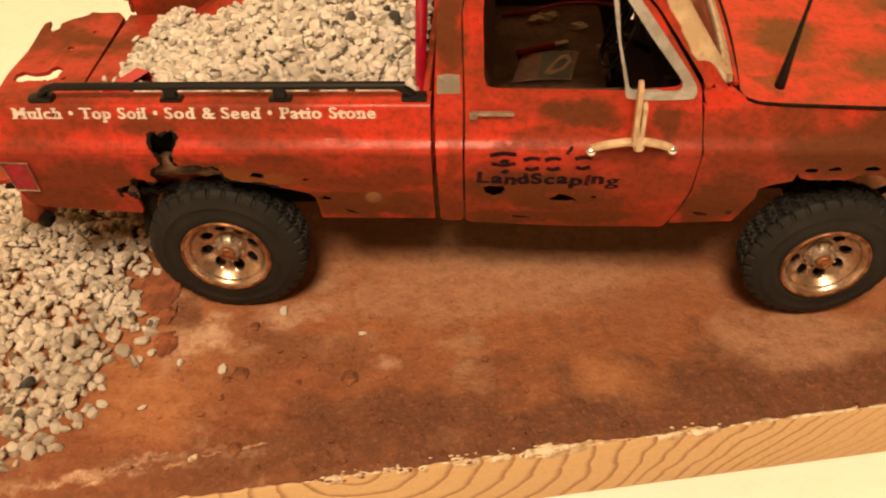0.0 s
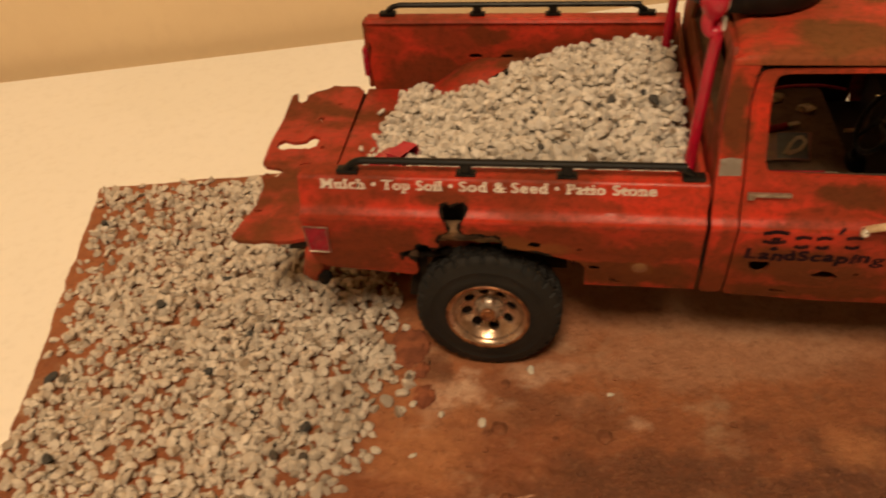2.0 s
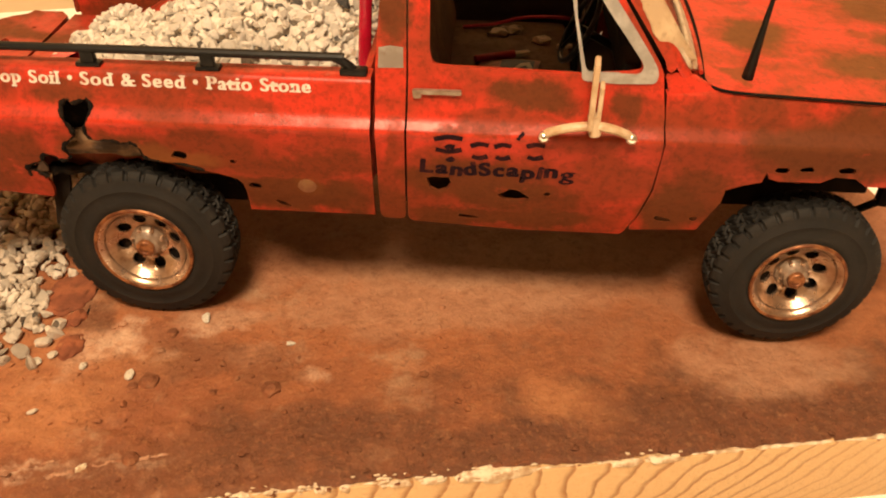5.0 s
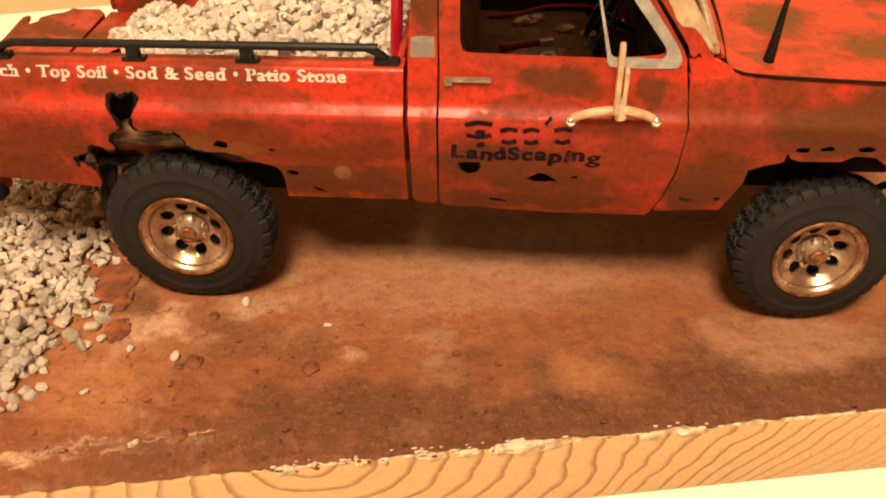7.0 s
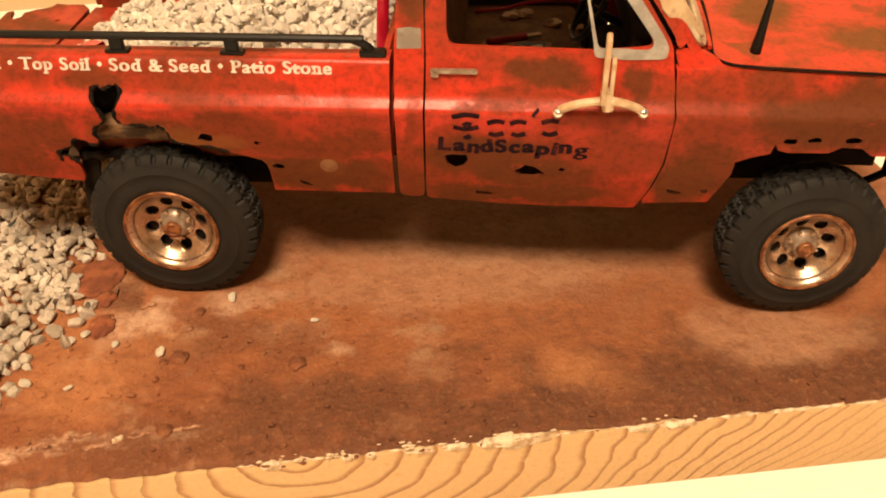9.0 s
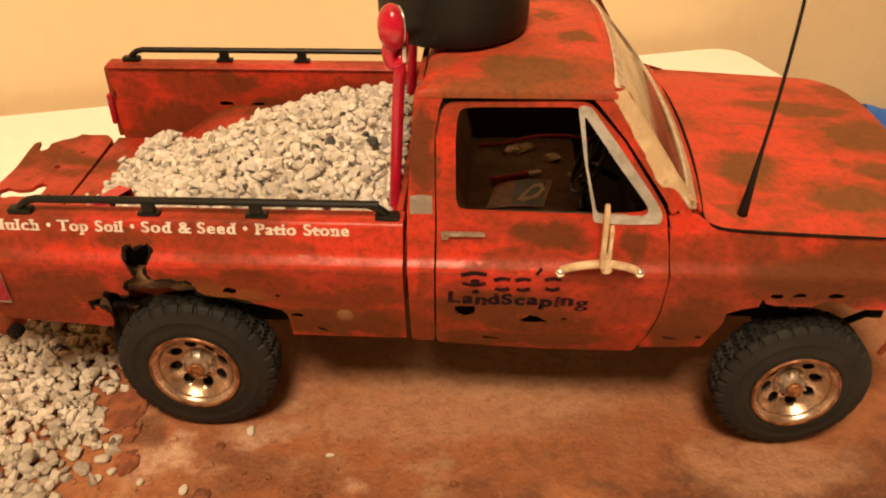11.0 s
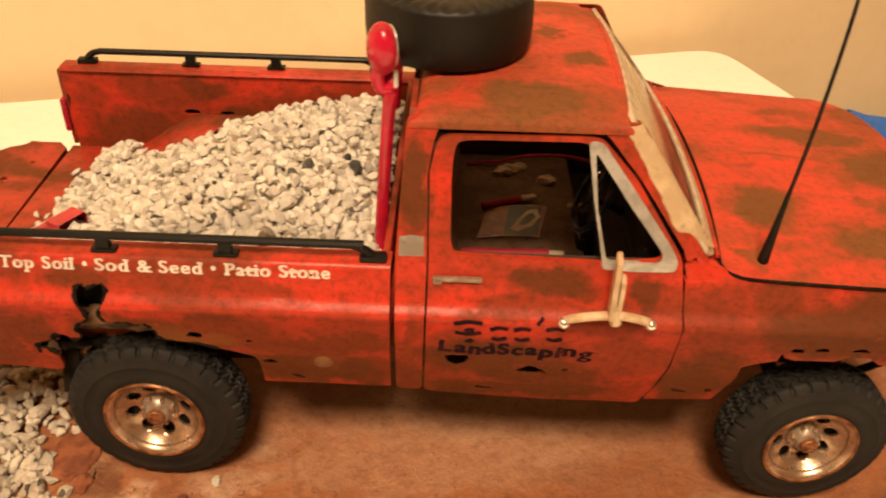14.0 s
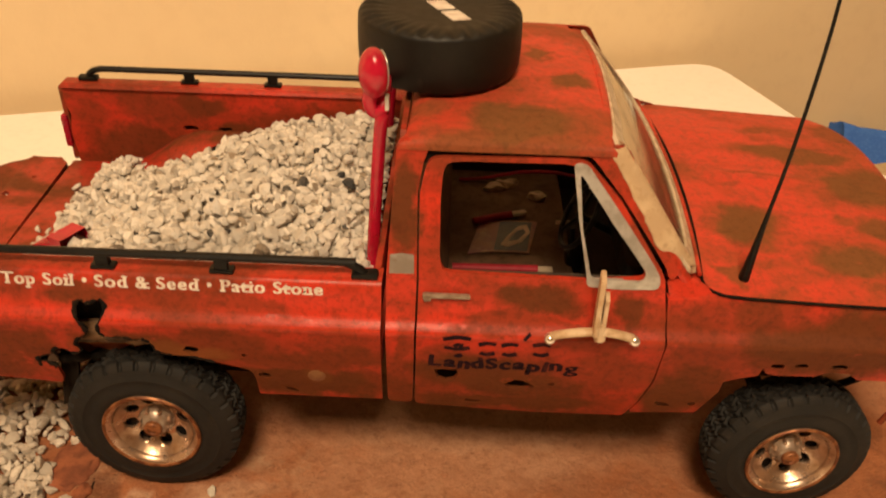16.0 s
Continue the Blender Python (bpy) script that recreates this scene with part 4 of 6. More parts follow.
def build_cab():
    for side in (1, -1):
        bm = panel(soften(CAB_OUT, 1.4), [], on_side(SIDE, side), CAB_CUTS, (), (0, side * 0.8, 0))
        cab_part("cab_side", bm, PAINT, truck, "red and rust cab pillar")
    # roof: turned edges, a low crown, a little lower towards the windscreen
    prof = [(-31.6, 74.3), (-31.45, 74.7), (-31.0, 75.1), (-30.0, 75.5), (-28.0, 75.95), (-24, 76.3), (-14, 76.6), (0, 76.7)]
    prof = prof + [(-y, z) for y, z in reversed(prof[:-1])]

    def roof(i, j):
        k = j * (len(prof) - 1)
        a = min(int(k), len(prof) - 2)
        y, z = (prof[a][q] + (prof[a + 1][q] - prof[a][q]) * (k - a) for q in (0, 1))
        rise = (z - 74.3) / 2.4
        back, front = -13.2 + 1.6 * rise, 21.0 - 2.6 * rise + 1.2 * (1 - (y / 32) ** 2) * rise - 3.4 * max(0.0, (y - 14) / 17.5) ** 2 - 0.8 * max(0.0, (-y - 24) / 7.6) ** 2
        x = back + (front - back) * i
        drop = 1.1 * max(0, i - 0.85) / 0.15 * rise ** 2 + 1.6 * (max(0, 0.1 - i) / 0.1) ** 2 * rise
        return (x, y, z - drop)
    bm = grid(bmesh.new(), 24, 28, roof)
    thicken(bm, (0, 0, -0.8))
    cab_part("roof", bm, PAINT_TOP, truck, "red roof with brown rust patches", 60)
    # back wall of the cab with its window
    back = panel([(-35, 30), (35, 30), (35.8, 53), (29.2, 73.5), (28, 75.2), (-28, 75.2), (-29.2, 73.5), (-35.8, 53)], [[(-25, 57), (25, 57), (23, 72), (-23, 72)]],
                 lambda y, z: Vector((-15.4 + 0.12 * (z - 55), y, z)), (), (), (0.9, 0, 0))
    cab_part("cab_back", back, PAINT_RUSTY, truck, "rusty cab back wall with a window opening")
    part("cab_floor", box((9, 0, 27), (48, 70, 1.2), 0.2), TRIM, truck)
    part("firewall", box((33.6, 0, 39), (1.2, 70, 26), 0.2), TRIM, truck)
    part("cowl", thicken(grid(bmesh.new(), 3, 16, lambda i, j: (32.4 + 6.6 * i + 3.2 * (1 - (2 * j - 1) ** 2) * i, -34.6 + 69.2 * j, 53.5 - 1.5 * i + 0.5 * (1 - (2 * j - 1) ** 2))), (0, 0, -0.8)), PAINT, truck, "", 60)
    part("dashboard", box((31.2, 0, 51.6), (11.4, 66, 5.6), 1.4), DARK, truck, "dark dashboard")
    seat = part("bench_seat", box((5.2, 0, 30.6), (32.4, 64, 7.0), 2.0), SEAT, truck, "brown bench seat")
    part("seat_back", box((-9.8, 0, 45.0), (5, 64, 24), 2.0, Matrix.Rotation(radians(-12), 4, "Y")), SEAT, seat)
    bm = bmesh.new()
    a = [(math.cos(q * math.tau / 24), math.sin(q * math.tau / 24)) for q in range(25)]
    tilt = Matrix.Translation((19.5, -16, 53)) @ Matrix.Rotation(radians(-62), 4, "Y")
    tube(bm, [tilt @ Vector((6.6 * c, 6.6 * s, 0)) for c, s in a], 0.55, 8)
    for q in (0.4, 2.74, 4.7):
        tube(bm, [tilt @ Vector((0, 0, 0)), tilt @ Vector((6.5 * math.cos(q), 6.5 * math.sin(q), 0))], 0.4, 6)
    tube(bm, [tilt @ Vector((0, 0, 0.6)), tilt @ Vector((0, 0, -9))], 0.8, 8)
    part("steering_wheel", bm, BLACK, truck, "black steering wheel")
    part("steering_column", tube(bmesh.new(), [(21.3, -7.0, 54.0), (20.5, -7.0, 46.2)], 0.42, 8), CHROME, truck, "bright chrome column rod")
    part("shift_lever", tube(bmesh.new(), [(16.4, -7.0, 45.2), (19.4, -7.0, 45.3)], 0.45, 8), TAN, truck, "pale column lever")
    boot = rbox(bmesh.new(), (21.5, -4, 32), (4.0, 5.0, 9.0), 1.2)
    tube(boot, [(21.0, -4, 34), (20.4, -4, 42)], 0.6, 8)
    part("gear_stick", boot, BLACK, truck, "black gear stick with its boot")
    crank = tube(bmesh.new(), bend([(38.5, 33.0, 30.0), (40.0, 32.4, 27.6), (41.6, 32.4, 25.4)]), 0.5, 8)
    part("window_crank", crank, CHROME, truck, "chrome window crank on the far door")
    # the strip of tape on the pillar behind the door
    bm = panel([(-15.1, 54.2), (-10.9, 54.3), (-10.9, 57.3), (-13, 57.5), (-14.9, 57.2)], [], lambda x, s: Vector((x, lerp_table(SIDE, s)[0] - 0.08 - 0.0, s)), (54,), (), (0, 0.06, 0))
    cab_part("primer_patch", bm, PRIMER, truck, "grey primer patch on the pillar")


def build_door(side):
    holes = [DOOR_WINDOW]
    if side == 1:
        holes += [[(-7.0, 34.7), (-5.8, 35.1), (-4.0, 35.0), (-3.0, 35.1), (-2.7, 33.6), (-3.5, 32.1), (-5.0, 31.5), (-6.4, 32.4)],
                  [(5.6, 31.4), (7.0, 32.3), (7.6, 32.9), (9.2, 32.6), (10.6, 31.6), (11.3, 30.8), (9.2, 30.0), (7.0, 30.2)],
                  ring(14.4, 31.9, 0.65, 0.5, 6, 0.3, 21), [(-1.2, 26.3), (1.2, 25.8), (2.6, 25.3), (1.4, 25.1), (-1.2, 25.2)]]
    bm = panel(DOOR_OUT, holes, on_side(SIDE, side), CAB_CUTS, (-6, 0, 6, 12, 18, 24), (0, side * 0.9, 0))
    door = cab_part("door", bm, PAINT, truck, "red door with rust stains and rust holes")
    bm = panel([(-9.6, 71.0), (-8.6, 75.0), (15.4, 75.0), (16.2, 73.0), (13.0, 72.5), (-7.0, 72.1)], [], lambda x, s: Vector((x, side * (lerp_table(SIDE, s)[0] + 0.9), s)), (73,), (), (0, side * 0.3, 0))
    cab_part("door_seal", bm, DARK, door, "black rubber seal over the door")
    # inner lining
    bm = panel([(-9.6, 27), (29.4, 27), (30.8, 53.2), (-9.6, 53.2)], [], lambda x, s: Vector((x, side * (lerp_table(SIDE, s)[0] + 3.0), s)), (42,), (), (0, side * 0.4, 0))
    part("door_lining", bm, TRIM, door, "dull brown door lining")
    bm = rbox(bmesh.new(), (-5.3, side * -38.6, 50.8), (8.2, 0.8, 0.95), 0.35)
    rbox(bm, (-8.6, side * -38.5, 50.4), (1.5, 1.0, 1.6), 0.4)
    part("door_handle", bm, DULL, door, "dull metal door handle")
    # silver quarter window: frame and divider
    tri = [(13.8, 72.5), (15.9, 72.4), (22.5, 64.7), (29.2, 56.9), (30.6, 55.0), (30.4, 53.2), (24, 53.0), (18.3, 53.3), (18.1, 55.0), (15.6, 64)]
    inner = [(15.0, 71.0), (21.2, 63.4), (28.0, 55.9), (27.7, 54.6), (18.9, 54.6), (16.4, 62.6)]
    bm = panel(soften(tri, 1.0), [soften(inner, 0.9)], lambda x, s: Vector((x, side * (lerp_table(SIDE, s)[0] - 0.25), s)), (54, 60, 66), (), (0, side * 0.6, 0))
    cab_part("quarter_window_frame", bm, SILVER, door, "silver-painted quarter window frame")
    return door


def build_mirror(parent):
    bm = bmesh.new()
    rbox(bm, (19.9, -42.4, 53.4), (1.0, 3.6, 11.6), 0.35, Matrix.Rotation(radians(-7), 4, "Z"))
    rbox(bm, (21.1, -42.2, 51.6), (0.8, 2.6, 7.0), 0.3, Matrix.Rotation(radians(-7), 4, "Z"))
    mirror = part("mirror", bm, TAN, parent, "cream plastic mirror on a forked arm with chrome tips")
    bm = bmesh.new()
    tube(bm, bend([(12.5, -40.8, 44.6), (13.8, -42.0, 46.2), (17, -42.7, 47.5), (20.8, -42.9, 48.0), (23.4, -42.7, 47.5), (25.8, -42.0, 46.3), (27.0, -40.8, 45.0)]), 0.75, 10)
    tube(bm, [(20.8, -42.8, 46.4), (20.2, -42.8, 50)], 1.0, 10)
    part("mirror_arm", bm, TAN, mirror)
    for x, z in ((12.6, 44.9), (27.0, 45.2)):
        bm = bmesh.new()
        bmesh.ops.create_uvsphere(bm, u_segments=14, v_segments=10, radius=1.05, matrix=Matrix.Translation((x, -41.6, z)))
        part("mirror_foot", bm, CHROME, mirror, "bright chrome foot")


def build_front():
    arch = [(41.9, 24.6), (44.7, 31.9), (44.8, 34.6), (47.4, 35.8), (50.4, 36.7), (50.8, 38.9), (51.6, 37.5), (53.2, 37.0), (60.2, 37.1), (62.3, 38.4), (65.9, 38.2), (68.0, 36.6), (71.7, 36.6), (74.4, 36.6),
            (75.7, 37.4), (77.2, 37.7), (78.6, 36.6), (78.8, 35.0), (77.8, 33.5), (78.4, 29.2), (77.6, 25.1), (76.6, 24.1)]
    outline = [(30.0, 23.8), *arch, (81, 25), (86.5, 25.5), (86.5, 53.6), (38, 53.6), (35.4, 53.5), (32.2, 53.4), (32.85, 44), (32.55, 34), (31.0, 27.4), (29.9, 25.0)]
    holes = [ring(53.2, 39.5, 1.5, 0.65, 8, 0.25, 31), ring(57.4, 39.8, 1.25, 0.6, 8, 0.25, 32), ring(63.8, 39.9, 1.4, 0.65, 8, 0.25, 33),
             [(34.0, 27.8), (36.2, 27.2), (37.0, 26.6), (35.2, 26.5), (34.0, 26.9)], ring(40.8, 27.4, 0.7, 0.55, 7, 0.2, 34), [(80.8, 32.5), (83.5, 33.3), (83.7, 32.6), (81.4, 31.9)]]
    bm = panel(outline, holes, on_side(FENDER, 1, 0.05), CUTS[:-2] + [49.2, 50.2, 51.4], range(36, 86, 2), (0, 0.6, -0.3))
    part("front_fender", bm, PAINT, truck, "rusty red front fender with a ragged wheel arch")
    # same added black sheet for shade behind the fender's holes
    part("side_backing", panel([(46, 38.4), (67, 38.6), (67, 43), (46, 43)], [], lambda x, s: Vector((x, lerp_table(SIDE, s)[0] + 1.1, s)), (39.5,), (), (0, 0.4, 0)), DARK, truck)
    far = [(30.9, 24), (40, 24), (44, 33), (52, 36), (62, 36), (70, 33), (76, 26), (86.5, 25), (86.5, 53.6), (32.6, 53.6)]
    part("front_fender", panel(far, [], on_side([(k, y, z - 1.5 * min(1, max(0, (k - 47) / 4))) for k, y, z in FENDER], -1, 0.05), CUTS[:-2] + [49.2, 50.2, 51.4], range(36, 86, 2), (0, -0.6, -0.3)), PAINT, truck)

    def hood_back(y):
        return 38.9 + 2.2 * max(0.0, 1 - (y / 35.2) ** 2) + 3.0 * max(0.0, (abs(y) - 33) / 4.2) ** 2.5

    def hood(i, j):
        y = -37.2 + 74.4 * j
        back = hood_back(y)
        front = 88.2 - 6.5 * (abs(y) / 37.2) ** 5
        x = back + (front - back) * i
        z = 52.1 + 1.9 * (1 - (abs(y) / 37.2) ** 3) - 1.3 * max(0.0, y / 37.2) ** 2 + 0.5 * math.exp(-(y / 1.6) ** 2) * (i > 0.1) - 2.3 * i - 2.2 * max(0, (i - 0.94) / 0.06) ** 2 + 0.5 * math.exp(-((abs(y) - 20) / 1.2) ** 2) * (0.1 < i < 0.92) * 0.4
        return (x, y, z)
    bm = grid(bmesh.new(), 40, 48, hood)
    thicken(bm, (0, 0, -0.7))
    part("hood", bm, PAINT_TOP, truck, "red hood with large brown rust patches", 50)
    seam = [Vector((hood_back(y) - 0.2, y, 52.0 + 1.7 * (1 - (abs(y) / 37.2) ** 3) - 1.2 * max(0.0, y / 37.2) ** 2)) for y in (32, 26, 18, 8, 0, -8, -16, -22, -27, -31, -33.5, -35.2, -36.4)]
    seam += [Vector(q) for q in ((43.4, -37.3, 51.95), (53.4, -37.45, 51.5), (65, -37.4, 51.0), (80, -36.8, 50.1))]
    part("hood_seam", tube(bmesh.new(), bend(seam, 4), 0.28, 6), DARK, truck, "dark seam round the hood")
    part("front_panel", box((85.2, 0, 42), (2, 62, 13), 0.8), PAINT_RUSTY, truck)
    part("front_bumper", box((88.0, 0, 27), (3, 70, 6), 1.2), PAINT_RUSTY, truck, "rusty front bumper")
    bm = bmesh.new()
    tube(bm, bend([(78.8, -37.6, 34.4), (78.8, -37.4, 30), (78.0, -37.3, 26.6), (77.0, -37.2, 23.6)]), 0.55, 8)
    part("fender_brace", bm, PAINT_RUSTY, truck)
    # front liner, black for the shade under the fender
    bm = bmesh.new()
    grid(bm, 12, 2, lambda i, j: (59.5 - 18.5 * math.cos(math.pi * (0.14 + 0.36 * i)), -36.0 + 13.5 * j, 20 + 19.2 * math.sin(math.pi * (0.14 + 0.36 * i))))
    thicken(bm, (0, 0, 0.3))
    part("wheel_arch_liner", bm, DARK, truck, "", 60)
    # black sheets that stand for the shade inside the front arches
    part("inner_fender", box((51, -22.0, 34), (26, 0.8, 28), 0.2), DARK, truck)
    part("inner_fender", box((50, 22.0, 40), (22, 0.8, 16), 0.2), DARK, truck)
    bm = bmesh.new()
    tube(bm, [(60, -25, 17.5), (74.5, -25, 21.1), (79, -25, 23.8)], 0.8, 8)
    rbox(bm, (80.2, -25, 25.4), (3.2, 2.4, 4.2), 0.6)
    part("steering_link", bm, DARK, truck)
    # antenna
    bm = bmesh.new()
    tube(bm, bend([(46.3, -32.6, 52.0), (47.1, -32.6, 62), (48.4, -32.6, 78), (49.0, -32.6, 96), (48.6, -32.6, 112)]), [1.0 - 0.62 * min(1, k / 8) - 0.12 * k / 24 for k in range(25)], 10)
    part("antenna", bm, BLACK, truck, "thin black whip antenna")
    # windscreen and its seal

    def screen(i, j):
        y = -1 + 2 * j
        bulge = 1 - y * y
        a = Vector((37.0 + 2.2 * bulge, 35.2 * y, 53.6))
        b = Vector((20.2 + 1.4 * bulge, 30.6 * y, 74.2))
        return a.lerp(b, i)
    def rounded(du, dv, r, jag=0.0):
        rnd = random.Random(5)
        out = []
        for cu, cv, q0 in ((1, 1, 0), (0, 1, 1), (0, 0, 2), (1, 0, 3)):
            for k in range(7):
                q = (q0 + k / 6) * math.pi / 2
                ju = jag * rnd.uniform(-1, 1)
                out.append((du + (1 - 2 * du - 2 * r * 0.36) * cu + r * 0.36 + r * 0.36 * math.cos(q) + ju, dv + (1 - 2 * dv - 2 * r) * cv + r + r * math.sin(q) + 2 * ju))
        return out
    for side in (-1, 1):
        lo, hi = (37.2, 51.4), (21.6, 73.9)
        def fill(i, j, side=side, lo=lo, hi=hi):
            x, z = lo[0] + (hi[0] - lo[0]) * i, lo[1] + (hi[1] - lo[1]) * i
            w = min(1.0, i * 4)
            a = Vector((x - 0.6 * w, -side * (lerp_table(SIDE, z)[0] * w - 35.6 * (1 - w)), z))
            b = screen(i, 0.5 + side * 0.49) + Vector((-0.3, 0, -0.2))
            return a.lerp(b, j) + Vector((0.5, side * 0.4, 0)) * math.sin(math.pi * j)
        foot = (Vector((31.9, side * 36.9, 54.6)), screen(0, 0.5 + side * 0.49) + Vector((0.2, 0, -0.1)), Vector((33.0, side * 37.7, 51.0)), Vector((43.0, side * 36.9, 51.1)))
        corner = grid(bmesh.new(), 6, 6, lambda i, j, foot=foot, side=side: foot[0].lerp(foot[1], j).lerp(foot[2].lerp(foot[3], j), i) + Vector((0.3, side * 0.2, 0.5)) * math.sin(math.pi * j) * 0.8 * (1 - 0.5 * i))
        cab_part("cowl_corner", thicken(corner, (0, 0, -0.5)), PAINT, truck, "", 60)
        if side == -1:
            def flange(i, j):
                z = 55.4 + 19.4 * i
                end = Vector((36.6 - 0.693 * (z - 51.4), lerp_table(SIDE, z)[0] - 0.22, z))
                end = end.lerp(screen((z - 53.6) / 20.6, 0.02), 0.8 * max(0.0, 1 - 4.5 * i))
                if j < 0.7:
                    return end + Vector((-(1.5 * min(1.0, 0.3 + 3 * i) + 0.4 * noise.noise(Vector((i * 9, 3, 1))) + 0.22 * noise.noise(Vector((i * 30, 7, 1)))) * (1 - j / 0.7), 0, 0))
                return end.lerp(screen((z - 53.6) / 20.6, 0.02) + Vector((0.75, -0.1, 0.5)), (j - 0.7) / 0.3) + Vector((0.9, -0.7, 0.3)) * math.sin(math.pi * (j - 0.7) / 0.3)
            cab_part("screen_flange", thicken(grid(bmesh.new(), 36, 10, flange), (-0.1, 0.12, -0.1)), FLANGE, truck, "ragged tan edge of the windscreen on the pillar", 60)
        cab_part("pillar_edge", thicken(grid(bmesh.new(), 8, 4, fill), (-0.4, 0, -0.3)), PAINT, truck, "", 60)
    def lip(i, j):
        y = -30.2 + 60.4 * i
        a = screen(1, 0.5 + 0.49 * (2 * i - 1)) + Vector((-0.2, 0, -0.1))
        b = Vector((18.6 + 1.2 * (1 - (y / 32) ** 2) - 3.0 * max(0.0, (y - 14) / 17.5) ** 2 - 0.7 * max(0.0, (-y - 24) / 6.2) ** 2, y * 0.96, 75.9 - 1.6 * (abs(y) / 30.2) ** 4))
        return a.lerp(b, j) + Vector((0.3, 0, 0.3)) * math.sin(math.pi * j)
    cab_part("roof_lip", thicken(grid(bmesh.new(), 24, 4, lip), (-0.3, 0, -0.4)), PAINT_TOP, truck, "", 60)
    bead = [screen(0, 0.03 + 0.94 * k / 24) + Vector((1.15, 0, -0.35)) for k in range(25)]
    part("cowl_bead", tube(bmesh.new(), bead, 0.42, 8), PAINT, truck, "red bead along the foot of the windscreen", 60)
    rows_u, rows_v = [k / 16 for k in range(1, 16)], [0.25, 0.5, 0.75]
    bm = panel(rounded(0.02, 0.03, 0.2), [], lambda u, v: screen(v, u), rows_v, rows_u, (-0.25, 0, -0.15))
    pane = cab_part("windscreen", bm, GLASS, truck, "dusty windscreen with tan streaks", 60)
    bm = panel(rounded(-0.014, -0.03, 0.24, 0.005), [rounded(0.055, 0.07, 0.18, 0.004)], lambda u, v: screen(v, u) + Vector((0.35, 0, 0.25)), rows_v, rows_u, (-0.5, 0, -0.35))
    cab_part("windscreen_frame", bm, SEAL, pane, "pale uneven frame round the windscreen", 60)


def build_rails():
    for side in (-1, 1):
        y, dx = side * 36.1, (-5.8 if side > 0 else 0.0)
        bm = tube(bmesh.new(), bend([(-89.6 + dx, y, 52.6), (-88.4 + dx, y, 54.2), (-86 + dx, y, 55.1), (-80 + dx, y, 55.2), (-26 + dx, y, 55.2), (-22.6 + dx, y, 55.0), (-20.2 + dx, y, 53.8), (-19.2 + dx, y, 52.6)], 5), 0.75, 10)
        rail = part("bed_rail", bm, BLACK, truck, "black plastic rail along the bed side")
        for x in (-64.4 + dx, -44.0 + dx):
            bm = bmesh.new()
            rbox(bm, (x, y, 53.8), (2.4, 1.5, 2.6), 0.4)
            rbox(bm, (x, y, 52.6), (4.2, 2.0, 0.8), 0.3)
            part("rail_post", bm, BLACK, rail)
        for x in (-89.2 + dx, -19.4 + dx):
            part("rail_foot", box((x, y, 52.8), (4.6, 2.2, 1.2), 0.4), BLACK, rail)


def build_roll_bar():
    bm = bmesh.new()
    for side, far, lean in ((-1, 0.0, 0.0), (1, 3.2, 1.5)):
        tube(bm, bend([(-19.4 - lean, side * 26.6, 33), (-19.2 - lean, side * 26.4, 47), (-17.7 - lean, side * 26.2, 71), (-17.0 - far, side * 25.6, 78.2 - 1.3 * far), (-16.8 - far, side * 23.4, 80.4 - 1.3 * far)]), 1.15, 12)
    tube(bm, [(-16.8, -23.6, 80.3), (-20.0, 23.6, 76.2)], 1.1, 12)
    bar = part("roll_bar", bm, GLOSS_RED, truck, "glossy red roll bar behind the cab")
    for x, y, z in ((-18.3, -25.6, 85.0), (-22.2, 27, 77.8)):
        bm = bmesh.new()
        bmesh.ops.create_uvsphere(bm, u_segments=24, v_segments=16, radius=1)
        for v in bm.verts:
            v.co = Vector((min(1.5, v.co.x * 2.5), v.co.y * 3.1, v.co.z * (4.1 if v.co.z > 0 else 4.4))) + Vector((x, y, z))
        bmesh.ops.rotate(bm, cent=(x, y, z), matrix=Matrix.Rotation(radians(28), 3, "Z"), verts=bm.verts[:])
        tube(bm, bend([(x - 0.4, y, z - 3.0), (x - 0.8, y, z - 5.0), (x - 0.2, y, z - 6.9), (x + 1.4, y, z - 6.6)]), [1.4 - 0.4 * k / 18 for k in range(19)], 10)
        pod = part("lamp_pod", bm, GLOSS_RED, bar, "rounded red lamp cover", 50)
        turn = Matrix.Translation((x, y, z)) @ Matrix.Rotation(radians(28), 4, "Z")
        rim = [turn @ Vector((1.5, 2.45 * math.cos(k * math.tau / 28), 3.4 * math.sin(k * math.tau / 28))) for k in range(29)]
        part("lamp_rim", tube(bmesh.new(), rim, 0.13, 6), SILVER, pod, "thin silver rim")
        part("lamp_clip", box((x + 2.1, y - 0.3, z - 5.0), (0.7, 1.3, 2.6), 0.2), SILVER, bar, "silver clip")


